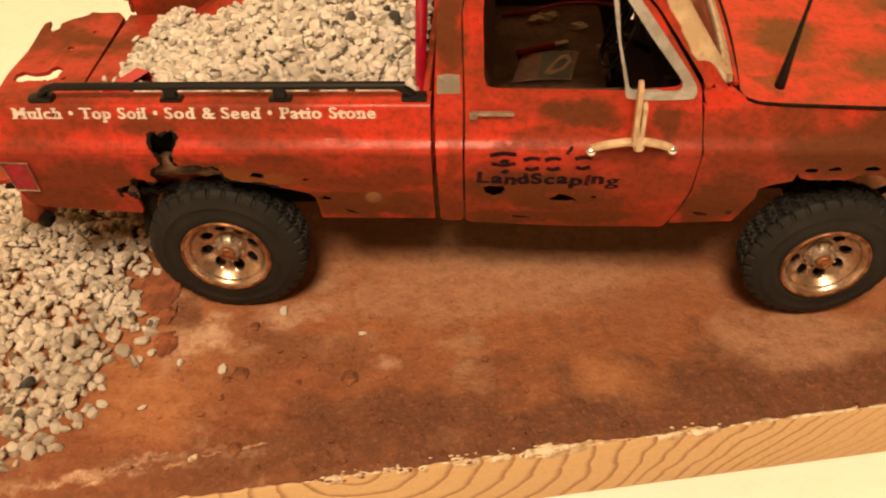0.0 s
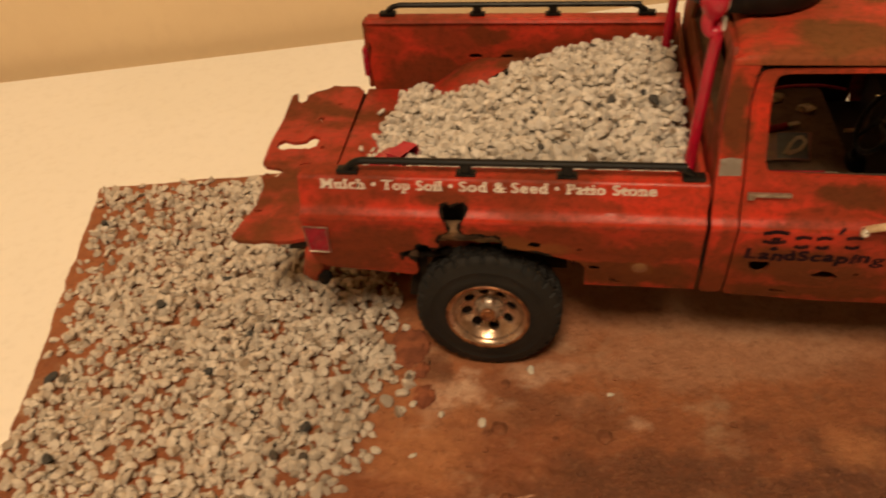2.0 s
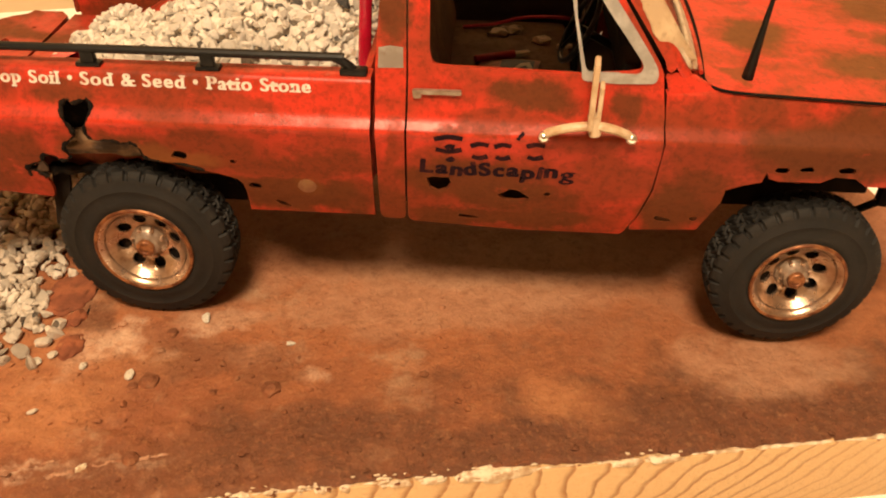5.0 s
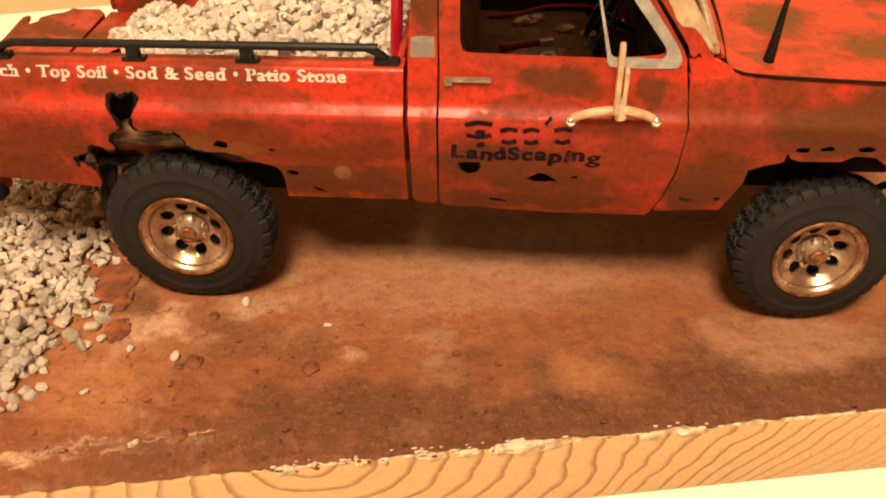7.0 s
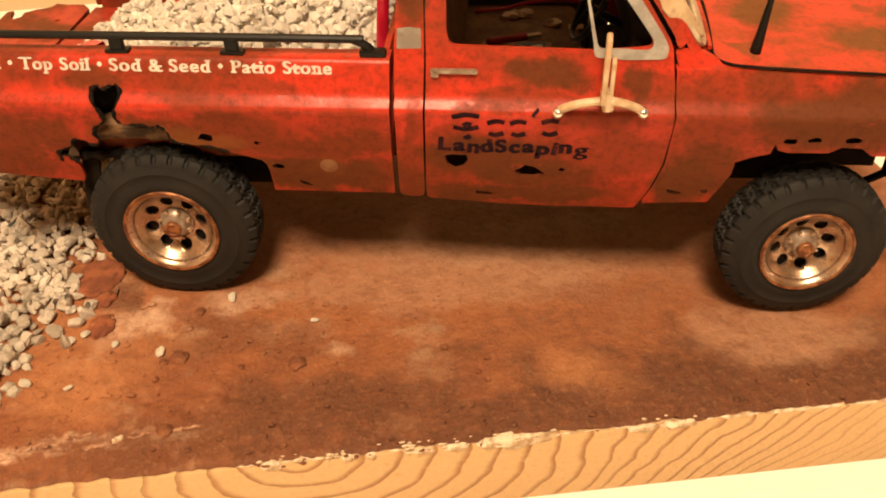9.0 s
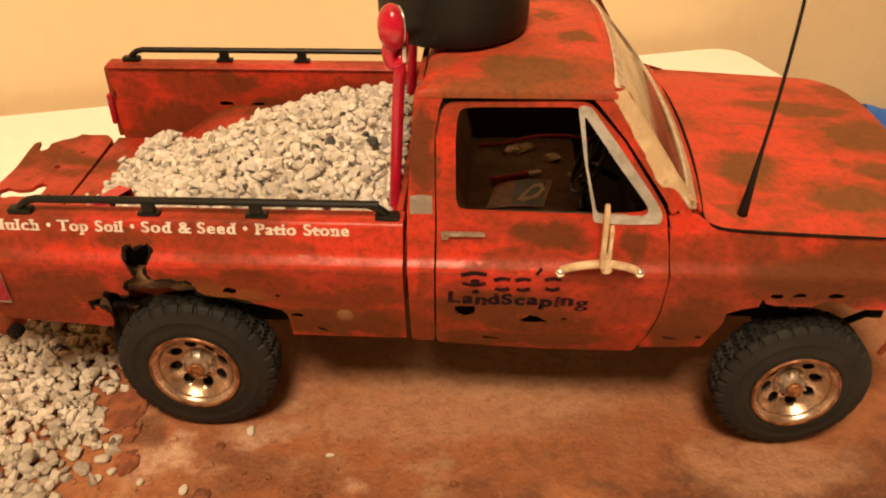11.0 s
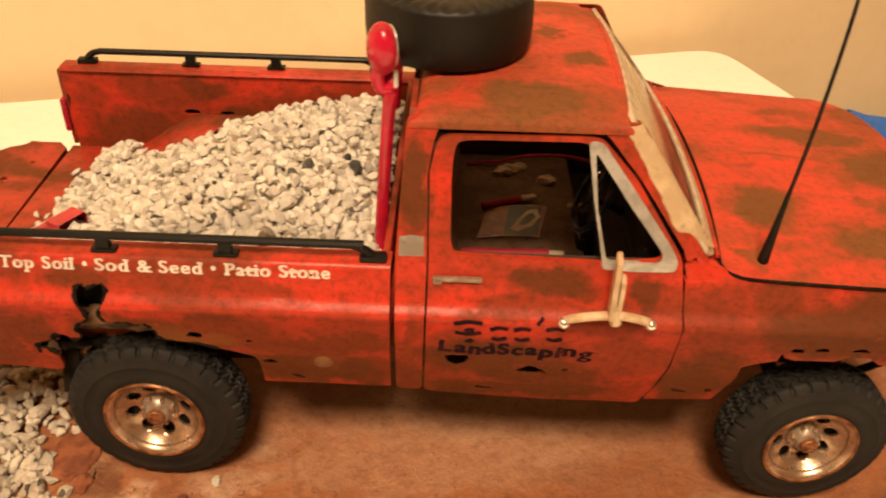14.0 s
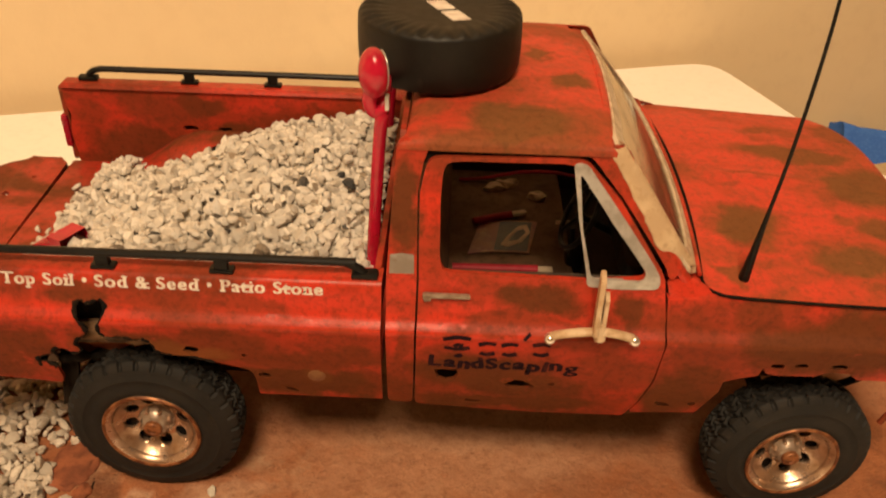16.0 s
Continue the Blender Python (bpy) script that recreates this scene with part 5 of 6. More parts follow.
def build_wheel(side, x, out, steer, high, size, name="wheel"):
    """side 1: the near side. Drawn round its own centre with the outer face towards -y."""
    root = empty(name, (x, side * -out, high))
    root.parent = truck
    root.rotation_euler = (0, 0, radians(steer) + (math.pi if side < 0 else 0))
    root.scale = (size, 0.9, size)
    bm = lathe(bmesh.new(), [(13.9, 0.36), (13.0, 0.02), (12.7, -0.14), (12.4, 0.02), (11.0, -0.05), (10.6, -0.25), (9.4, -0.1), (8.9, 0.15), (8.6, 1.0), (8.6, 8.6), (10, 9.5), (13.9, 9.24), (13.5, 5)], 96)
    tyre = part("tyre", bm, RUBBER, root, "chunky black off-road tyre", 40)
    # tread: zigzag ribs between grooves, with slots cut into the shoulders
    edge = [(13.9, 0.36), (14.3, 0.46), (14.6, 0.56), (14.75, 0.62), (15.2, 0.88), (15.6, 1.2), (15.85, 1.5)]
    rows = [(r, y, 0.0) for r, y in edge] + [(15.95 + 0.2 * math.sin(math.pi * k / 43), 1.65 + 6.3 * k / 43, 1.0) for k in range(44)] + [(r, 9.6 - y, 0.0) for r, y in reversed(edge)]
    turns, teeth = (480 if side > 0 else 216), 32

    def tread(i, j):
        r, y, flat = rows[min(int(j * (len(rows) - 1) + 0.5), len(rows) - 1)]
        a = i * math.tau
        cog = (a * teeth / math.tau) % 1.0
        zig = abs(cog * 2 - 1) - 0.5
        depth = 0.0
        if flat:
            for mid in (2.85, 4.15, 5.45, 6.75):
                gap = abs(y - mid - 1.15 * zig)
                depth = max(depth, 0.95 if gap < 0.24 else 0.95 * max(0.0, 1 - (gap - 0.24) / 0.12))
            for mid, at in ((1.9, 0.25), (7.7, 0.25), (3.5, 0.75), (4.8, 0.25), (6.1, 0.75)):
                slit = abs((cog - at + 0.5) % 1.0 - 0.5)
                if abs(y - mid) < 0.55 and slit < 0.09:
                    depth = max(depth, 0.6)
        else:
            slot = abs((cog + 0.25) % 1.0 - 0.5)
            near = 1.0 if r > 14.7 else 0.0
            depth = 0.7 * near * (1.0 if slot < 0.10 else max(0.0, 1 - (slot - 0.10) / 0.05))
        r -= depth
        return (r * math.cos(a), y, r * math.sin(a))
    bm = grid(bmesh.new(), turns, len(rows) - 1, tread)
    bmesh.ops.remove_doubles(bm, verts=bm.verts, dist=1e-4)
    part("tread", bm, RUBBER, tyre, smooth=32)
    bm = lathe(bmesh.new(), [(8.95, 0.0), (8.8, -0.45), (8.35, -0.35), (8.1, -0.05), (7.7, 0.3), (7.5, 0.9), (7.2, 8.4), (7.6, 8.5), (8.5, 1.4)], 64)
    rim = part("rim", bm, COPPER, root, "rusty gold-coloured rim with round holes", 50)
    part("rim_lip", lathe(bmesh.new(), [(9.15, -0.3), (8.95, -0.62), (8.5, -0.55), (8.4, -0.2)], 64), COPPER_EDGE, rim)
    disc = ring(0, 0, 7.4, 7.4, 48)
    eyes = [ring(5.05 * math.cos(q), 5.05 * math.sin(q), 1.22, 1.22, 14) for q in (k * math.tau / 8 + 0.2 for k in range(8))]

    def dish(u, v):
        r = math.hypot(u, v)
        return Vector((u, lerp_table([(0, 3.6), (3.0, 3.6), (3.4, 3.7), (4.4, 3.6), (6.0, 2.7), (7.0, 1.5), (7.6, 0.6)], r)[0], v))
    bm = panel(disc, eyes + [ring(0, 0, 3.0, 3.0, 24)], dish, [q * 0.8 - 7.2 for q in range(19)], [q * 0.8 - 7.2 for q in range(19)], (0, 0.7, 0))
    part("rim_disc", bm, COPPER, rim, "", 50)
    hub = lathe(bmesh.new(), [(0.02, 1.0), (1.9, 1.0), (2.25, 1.25), (2.5, 2.0), (2.9, 2.6), (3.35, 2.9), (3.5, 4.4), (0.02, 4.4)], 28)
    part("hub", hub, DULL, rim, "dull grey locking hub")
    part("hub_cap", lathe(bmesh.new(), [(0.02, 0.35), (0.85, 0.35), (1.05, 0.1), (1.5, 0.1), (1.65, 0.3), (1.65, 1.1), (0.02, 1.1)], 24), COPPER_EDGE, rim, "rusty round hub cap")
    for k in range(8):
        q = (k + 0.5) * math.tau / 8
        bm = lathe(bmesh.new(), [(0.02, 1.75), (0.3, 1.8), (0.42, 2.1), (0.42, 3.4), (0.02, 3.4)], 8, (3.0 * math.cos(q), 0, 3.0 * math.sin(q)))
        part("lug_nut", bm, COPPER, rim)
    part("brake_drum", lathe(bmesh.new(), [(0.02, 4.4), (6.9, 4.4), (6.9, 8.5), (0.02, 8.5)], 24), DARK, root)
    return root


def build_chassis():
    for y in (-13, 13):
        part("frame_rail", box((-6, y, 21), (176, 3, 5), 0.5), DARK, truck)
    for x in (-60, 60):
        bm = tube(bmesh.new(), [(x, -30, 16), (x, 30, 16)], 1.6, 10)
        bmesh.ops.create_uvsphere(bm, u_segments=14, v_segments=8, radius=4.2, matrix=Matrix.Translation((x, 3, 15)))
        part("axle", bm, DARK, truck)
    part("drive_shaft", tube(bmesh.new(), [(-58, 3, 16), (10, 2, 19)], 1.2, 8), DARK, truck)
    part("gearbox", box((16, 0, 21), (26, 14, 9), 2), DARK, truck)
    part("exhaust", tube(bmesh.new(), bend([(30, -8, 19), (0, -10, 18.5), (-40, -12, 19), (-80, -16, 21)]), 1.1, 8), RUST_TAN, truck)


def build_writing():
    words = ["Mulch", "Top Soil", "Sod & Seed", "Patio Stone"]
    spans = [(-94.9, -85.2), (-81.9, -69.1), (-65.7, -47.6), (-44.1, -26.4)]
    for w, (a, b) in zip(words, spans):
        bm = add_slabs(lettering(w, 2.95, 0.03, 1.16), 0.2, 0.3)
        xs = [v.co.x for v in bm.verts]
        k, left = (b - a - 0.2) / (max(xs) - min(xs)), min(xs)
        for v in bm.verts:
            x, s = a + (v.co.x - left) * k, 49.75 + v.co.y
            v.co = (x, lerp_table(SIDE, s)[0] - 0.06 - v.co.z, s)
        twin = bmesh.ops.duplicate(bm, geom=bm.faces[:])["geom"]
        bmesh.ops.translate(bm, vec=(0.2, -0.015, 0.0), verts=[g for g in twin if isinstance(g, bmesh.types.BMVert)])
        part("lettering", bm, WHITE, truck, "white printed words " + w, 0)
    for x in (-83.5, -67.4, -45.9):
        bm = panel(ring(x, 50.8, 0.42, 0.42, 12), [], lambda u, s: Vector((u, lerp_table(SIDE, s)[0] - 0.07, s)), (), (), (0, 0.03, 0))
        part("lettering_dot", bm, WHITE, truck, smooth=0)
    # hand-drawn marker on the door: the name as plain strokes, the trade in letters
    def stroke(points, r):
        bm = bmesh.new()
        pts = bend([(x, 0, s) for x, s in points], 5)
        for p in pts:
            p.y = lerp_table(SIDE, p.z)[0] - 0.03
        tube(bm, pts, r, 6)
        for v in bm.verts:
            v.co.y = lerp_table(SIDE, v.co.z)[0] - (0.09 if v.co.y < lerp_table(SIDE, v.co.z)[0] - 0.03 else 0.0)
        part("marker_bar", bm, INK, truck, smooth=0)
    for x0, x1, s in ((-5.6, -0.8, 43.9), (-3.6, -2.2, 42.0), (0.6, 3.6, 42.7), (4.6, 7.4, 42.7), (10.0, 13.0, 43.0)):
        stroke([(x0, s - 0.5), ((x0 + x1) / 2, s), (x1, s - 0.3)], 0.5)
        stroke([(x0 + 0.3, s - 2.7), ((x0 + x1) / 2, s - 3.1), (x1 - 0.1, s - 2.6)], 0.5)
    stroke([(9.3, 44.9), (8.7, 44.3), (8.4, 43.8)], 0.32)
    rnd = random.Random(8)
    x = -8.2
    for ch, w in zip("LandScaping", (2.7, 2.5, 2.5, 2.6, 2.4, 2.3, 2.5, 2.7, 1.3, 2.7, 2.8)):
        bm = lettering(ch, 4.4, 0.0 if ch == "g" else 0.13)
        xs = [v.co.x for v in bm.verts]
        k, turn, up = (w - 0.45) / max(0.3, (max(xs) - min(xs))), rnd.uniform(-0.12, 0.12), rnd.uniform(-0.3, 0.3)
        k = min(k, 1.3)
        for v in bm.verts:
            u = (v.co.x - min(xs)) * k
            px, s = x + u - turn * v.co.y, 35.9 + up + v.co.y * 0.9 + turn * u - 0.01 * (x + 10)
            v.co = (px, lerp_table(SIDE, s)[0] - 0.06, s)
        twin = bmesh.ops.duplicate(bm, geom=bm.faces[:])["geom"]
        bmesh.ops.translate(bm, vec=(0.32 if ch == "g" else 0.22, -0.015, 0.1), verts=[g for g in twin if isinstance(g, bmesh.types.BMVert)])
        part("lettering", bm, INK, truck, "dark marker letter", 0)
        x += w


build_bed()
build_tailgate()
build_fuel_cap()
build_cab()
near_door = build_door(1)
build_door(-1)
build_mirror(near_door)
build_front()
build_rails()
build_roll_bar()
for wheel_x, out, steer, high, size in ((-60.8, 40.0, 0.0, 16.3, 1.035), (61.7, 40.0, 4.0, 15.5, 0.98)):
    build_wheel(1, wheel_x, out, steer, high, size)
    build_wheel(-1, wheel_x, out, steer, high, size)
build_chassis()
build_writing()

# ---- loose things ----


def build_spare():
    root = empty("spare_wheel", (-7.9, 174.2, 77.6))
    root.scale = (1.05, 1.05, 1.13)
    bm = bmesh.new()
    seg, rows = 216, [(12.4, 0.0), (13.6, 0.3), (14.05, 1.4), (14.2, 3.4), (14.2, 6.4), (14.1, 8.2), (14.05, 8.7), (13.9, 9.05), (13.6, 9.3), (13.0, 9.55), (12.2, 9.7), (11.2, 9.75), (10.2, 9.7), (8.6, 9.6), (6.5, 9.5), (0.05, 9.45)]
    rings = []
    for r, z in rows:
        pleat = {13.6: 0.10, 13.0: 0.24, 12.2: 0.26, 11.2: 0.18, 10.2: 0.07}.get(r, 0.0)
        rings.append([bm.verts.new((r * math.cos(k * math.tau / seg), r * math.sin(k * math.tau / seg), z + pleat * math.sin(k * math.tau / seg * 34 + 0.5 * r + 1.3 * math.sin(k * 0.09)) * (0.7 + 0.3 * math.sin(k * 0.37)))) for k in range(seg)])
    for a, b in zip(rings, rings[1:]):
        for k in range(seg):
            bm.faces.new((a[k], a[(k + 1) % seg], b[(k + 1) % seg], b[k]))
    bm.faces.new(rings[0])
    cover = part("cover", bm, VINYL, root, "black vinyl cover with a pleated edge", 50)
    # three pale slabs for the maker's mark
    turn = Matrix.Translation((0.0, 1.4, 9.45)) @ Matrix.Rotation(radians(-62), 4, "Z")
    for k in range(3):
        bm = bmesh.new()
        rbox(bm, (k * 5.7 - 5.7, 0, 0.02), (4.7, 3.1, 0.16))
        for v in bm.verts:
            v.co.x += 0.25 * v.co.y
        bmesh.ops.transform(bm, matrix=turn, verts=bm.verts)
        part("mark_slab", bm, WHITE, cover, smooth=0)
    tagged(root, "spare wheel in a black vinyl cover lying on the red roof", "spare wheel")


build_spare()


def cab_items():
    def sheet_at(i, j, up=0.0):
        return Vector((13.2 * i + 2.6 * j, 1.0 * i + 12.4 * j, 0.5 * math.sin(3 * i) + up))
    bm = thicken(grid(bmesh.new(), 8, 4, lambda i, j: sheet_at(i, j)), (0, 0, 0.15))
    sheet = part("leaflet", bm, PRINT, None, "", 0, (-0.8, 174.8, 34.3))
    tagged(sheet, "purple and dark blue printed leaflet with white drawing on the seat", "leaflet")
    part("blue_half", thicken(grid(bmesh.new(), 6, 4, lambda i, j: sheet_at(0.42 + 0.55 * i - 0.06 * j, 0.04 + 0.92 * j, 0.17)), (0, 0, 0.05)), PRINT_BLUE, sheet, "dark blue printed half", 0)
    outline, hole = [(0.5, 0.2), (0.62, 0.12), (0.84, 0.3), (0.93, 0.62), (0.84, 0.86), (0.7, 0.8), (0.58, 0.5)], [(0.62, 0.3), (0.76, 0.36), (0.86, 0.6), (0.8, 0.72), (0.72, 0.66), (0.64, 0.46)]
    bm = panel(outline, [hole], lambda u, v: sheet_at(u, v, 0.3), (), (), (0, 0, 0.05))
    part("drawing", bm, PEBBLE, sheet, "white outline drawing", 0)
    for at, yaw, length in (((-3.6, 167.9, 35.0), 1, 17), ((0.4, 186.5, 34.4), 22, 9.5)):
        root = empty("screwdriver", at)
        root.rotation_euler = (0, 0, radians(yaw))
        bm = tube(bmesh.new(), bend([(0, 0, 0.8), (1, 0, 0.8), (length - 1, 0, 0.8), (length, 0, 0.8)], 3), [0.6, 0.75, 0.8, 0.8, 0.85, 0.85, 0.85, 0.9, 0.9, 0.7], 10)
        part("handle", bm, STICK_RED, root)
        part("tip", box((length + 1.7, 0, 0.8), (3.6, 1.5, 0.6), 0.15), SEAL, root, "flat tan tip")
        tagged(root, "red stick with a flat tan tip lying on the brown seat", "tool")
    cord = tube(bmesh.new(), bend([(-3, 206, 34.6), (4, 206.4, 35.2), (11, 206, 37.2), (19, 206, 37.6), (26, 206, 36.6)]), 0.4, 8)
    tagged(part("rope", cord, STICK_RED, None, smooth=60), "thin red rope lying across the brown seat", "rope")
    rnd = random.Random(6)
    for at in ((5.4, 203.0, 34), (8.6, 204.6, 34), (15.6, 199.4, 34)):
        bm = bmesh.new()
        bmesh.ops.create_icosphere(bm, subdivisions=2, radius=1)
        for v in bm.verts:
            v.co = Vector((v.co.x * 2.6, v.co.y * 2.0, v.co.z * 1.0 + 0.6)) * rnd.uniform(0.6, 1.25)
        tagged(part("paper_scrap", bm, SEAL, None, smooth=0, at=at), "crumpled tan paper scrap on the brown seat", "scrap")


cab_items()


def bed_height(x, y):
    """Top of the gravel in the bed; x, y in the truck's own frame."""
    along = lerp_table([(-98, 30.6), (-93, 33.6), (-82, 38.4), (-70, 42.8), (-58, 48.4), (-47, 51.4), (-38, 52.8), (-28, 52.6), (-18, 51.2)], x)[0]
    # lower at the far wall towards the tail, and a little at the near side
    far = max(0.0, (y - 4) / 29.0)
    near = max(0.0, (-y - 8) / 25.0)
    fall = lerp_table([(-90, 2.0), (-70, 7.0), (-55, 8.0), (-40, 6.5), (-30, 5.0), (-19, 4.0)], x)[0]
    low_near = lerp_table([(-90, -3.0), (-80, -4.5), (-66, -3.0), (-50, 0.6), (-34, 3.4), (-19, 1.6)], x)[0]
    heap = 2.4 * math.exp(-((x + 86) / 6.5) ** 2 - ((y - 20) / 7) ** 2)
    return max(30.9, along - fall * far ** 1.3 - low_near * near + heap)


STONES = []
for q in range(7):
    rs = random.Random(50 + q)
    sm = bmesh.new()
    bmesh.ops.create_icosphere(sm, subdivisions=2, radius=1)
    axes = Vector((1.12, rs.uniform(0.74, 1.0), rs.uniform(0.6, 0.85)))
    dents = [(Vector([rs.gauss(0, 1) for _ in range(3)]).normalized(), rs.uniform(0.50, 0.80)) for _ in range(11)]
    for sv in sm.verts:
        p = sv.co.normalized()
        r = 1.0
        for d, cut in dents:
            r = min(r, cut / max(p.dot(d), 1e-3)) if p.dot(d) > cut else r
        sv.co = Vector(a * b for a, b in zip(p * r * rs.uniform(0.98, 1.02), axes))
    STONES.append(sm)


def pile(name, spots, parent, near_count, nearness, seed, one, mass_look):
    """Stones at spots (x, y, z, radius): the near ones as single objects on shared meshes, the rest joined."""
    rs = random.Random(seed)
    order = sorted(spots, key=nearness)
    meshes = []
    for k, sm in enumerate(STONES):
        me = bpy.data.meshes.new("stone")
        sm.to_mesh(me)
        me.materials.append(one)
        me.shade_smooth()
        me.set_sharp_from_angle(angle=radians(26))
        meshes.append(me)
    verts, faces, base = [], [], 0
    raw = [(np.array([v.co[:] for v in sm.verts]), [[v.index for v in f.verts] for f in sm.faces]) for sm in STONES]
    for k, (x, y, z, r) in enumerate(order):
        rot = Euler([rs.uniform(0, 6.28) for _ in range(3)]) if rs.random() < 0.5 else Euler((rs.uniform(-0.5, 0.5), rs.uniform(-0.5, 0.5), rs.uniform(0, 6.28)))
        which = rs.randrange(len(STONES))
        if k < near_count:
            ob = new("stone", meshes[which])
            ob.parent = parent
            ob.matrix_basis = Matrix.LocRotScale(Vector((x, y, z)) * MM, rot, Vector((r, r, r)) * MM)
        else:
            v, f = raw[which]
            m = np.array(rot.to_matrix())
            verts.append((v * r) @ m.T + np.array((x, y, z)))
            faces += [[i + base for i in face] for face in f]
            base += len(v)
    me = bpy.data.meshes.new("stone_mass")
    me.from_pydata(np.concatenate(verts) * MM, [], faces)
    me.materials.append(mass_look)
    me.shade_smooth()
    me.set_sharp_from_angle(angle=radians(26))
    mass = new("stone_mass", me)
    mass.parent = parent
    tagged(mass, kind="stuff")


def build_bed_load():
    root = empty("gravel_load", (0, TRUCK_Y, 0))
    root.scale = (1, 1.035, 1)
    rs = random.Random(21)
    spots = []
    step = 1.85
    for layer, lift in enumerate((-1.8, -0.3)):
        for i in range(int(80 / step)):
            for j in range(int(66 / step)):
                x, y = -98 + (i + rs.uniform(0.0, 1.0)) * step, -32.6 + (j + rs.uniform(0.0, 1.0)) * step
                edge = -93 + 5 * noise.noise(Vector((y * 0.09, 2, 2))) + (2 if y > 16 else 0) + (-5 if -20 < y < -8 else 0)
                h = bed_height(x, y)
                if x < edge or x > -18.6 or (-80 < x < -60 and y > 22 + 4 * noise.noise(Vector((x * 0.1, 1, 1)))) or (layer and rs.random() < 0.12):
                    continue
                if (y > 21.6 and -81 < x < -38 and h < 41.6) or y > 32 or (x < -80 and y > 29):
                    continue
                spots.append((x, y, h + lift + rs.uniform(-0.6, 0.6), rs.choice((0.95, 1.2, 1.4, 1.6, 1.8)) * rs.uniform(0.88, 1.12)))
    for x, y in ((-93.5, 14), (-94.6, 8), (-95.4, 20), (-84.5, 26), (-97, 2)):
        spots.append((x, y, 31.9, rs.uniform(1.0, 1.5)))
    for x, y, z in ((-67.6, 2.4, 43.0), (-54.2, -14.2, 48.0), (-25.0, -8.0, 53.0), (-34.5, 4.0, 53.0), (-49.0, -22.0, 49.5)):
        ob = new("dark_stone", bpy.data.meshes.new("dark_stone"))
        STONES[3].to_mesh(ob.data)
        ob.data.materials.append(SLATE)
        ob.parent, ob["label"] = root, "dark grey stone among the pale ones"
        ob.matrix_basis = Matrix.LocRotScale(Vector((x, y, z)) * MM, Euler((0.3, 0.5, x)), Vector((1.7, 1.7, 1.7)) * MM)
    # the body of the load below the loose top
    bm = grid(bmesh.new(), 36, 30, lambda i, j: (-90 + 71.6 * i, -33 + 66 * j, max(31.0, bed_height(-90 + 71.6 * i, -33 + 66 * j) - 1.9) if not (-33 + 66 * j > 21 and i < 0.6) else 31.0))
    part("gravel_core", bm, STONE, root)
    pile("bed_stone", spots, root, 300, lambda s: abs(s[1] + 30) + 0.25 * abs(s[0] + 45), 5, STONE_ONE, STONE)
    tagged(root, "heap of pale grey gravel filling the truck bed", "gravel", kind="stuff")


build_bed_load()

PILE_EDGE = [(70, -113), (86, -103), (94, -96.5), (99, -89), (106, -85.5), (114, -83.5), (122, -84.5), (127.5, -87), (131, -79.5), (137, -83), (145, -86), (156, -86), (166, -87), (180, -84), (240, -84)]


def build_gravel_pile():
    root = empty("gravel_pile", (0, 0, 0))
    rs = random.Random(33)
    spots = []
    step = 1.8
    for layer, lift in enumerate((0.25, 1.3)):
        for i in range(int(130 / step)):
            for j in range(int(170 / step)):
                x, y = -192 + (i + rs.random()) * step, 70 + (j + rs.random()) * step
                u, v = world_to_base(x, y)
                right = lerp_table(PILE_EDGE, y)[0] + 3.5 * noise.noise(Vector((y * 0.12, 4, 4)))
                thin = min(u - (1.8 + 3 * noise.noise(Vector((v * 0.08, 1, 7)))), BASE_DEEP - 4 - v + 2 * noise.noise(Vector((u * 0.1, 8, 7))), right - x, v - 3)
                if u < 0.6 or v < 2 or v > BASE_DEEP - 1.5:
                    continue
                keep = 0.0 if thin < -2 else 0.25 if thin < 0 else 0.8 if thin < 5 else 1.0
                keep *= 0.83 + 0.65 * noise.noise(Vector((x * 0.05, y * 0.05, 6))) if u < 42 else 0.95
                if layer:
                    keep *= 0.0 if thin < 3 else 0.34 if u < 30 else 0.46
                if rs.random() > keep:
                    continue
                mound = 1.6 * math.exp(-(((x + 105) / 30) ** 2 + ((y - 165) / 35) ** 2))
                spots.append((x, y, dirt_height(x, y) + lift + mound + rs.uniform(-0.25, 0.35), rs.choice((0.95, 1.15, 1.4, 1.6, 1.9)) * rs.uniform(0.85, 1.15)))
    for x, y in ((-86.5, 151.7), (-82.4, 147.7), (-85.5, 139.8), (-78.7, 131.9), (-86.0, 135.1), (-78.8, 129.2), (-83.3, 131.6), (-83.8, 137.0), (-86.0, 157.0), (-80.0, 126.5), (-83.0, 124.0), (-79.5, 120.9)):
        spots.append((x, y, dirt_height(x, y) + 1.0, rs.uniform(1.5, 2.1)))
    pile("pile_stone", spots, root, 300, lambda s: abs(s[0] + 92) + 0.6 * abs(s[1] - 108), 9, PILE_ONE, PILE)
    for x, y, size in ((-180.2, 184.3, 1.8), (-148.7, 151.3, 2.3), (-165.7, 123.1, 2.2), (-99.3, 114.5, 2.0), (-128, 128, 2.0), (-121, 141, 1.8), (-155, 101, 2.0)):
        ob = new("dark_stone", bpy.data.meshes.new("dark_stone"))
        STONES[1].to_mesh(ob.data)
        ob.data.materials.append(SLATE)
        ob.parent, ob["label"] = root, "dark grey stone among the pale ones"
        ob.matrix_basis = Matrix.LocRotScale(Vector((x, y, dirt_height(x, y) + 2.0)) * MM, Euler((0.2, 0.3, x)), Vector((size, size * 0.8, size * 0.7)) * MM)
    tagged(root, "spread of pale grey gravel on the dirt behind the truck", "gravel", kind="stuff")


build_gravel_pile()


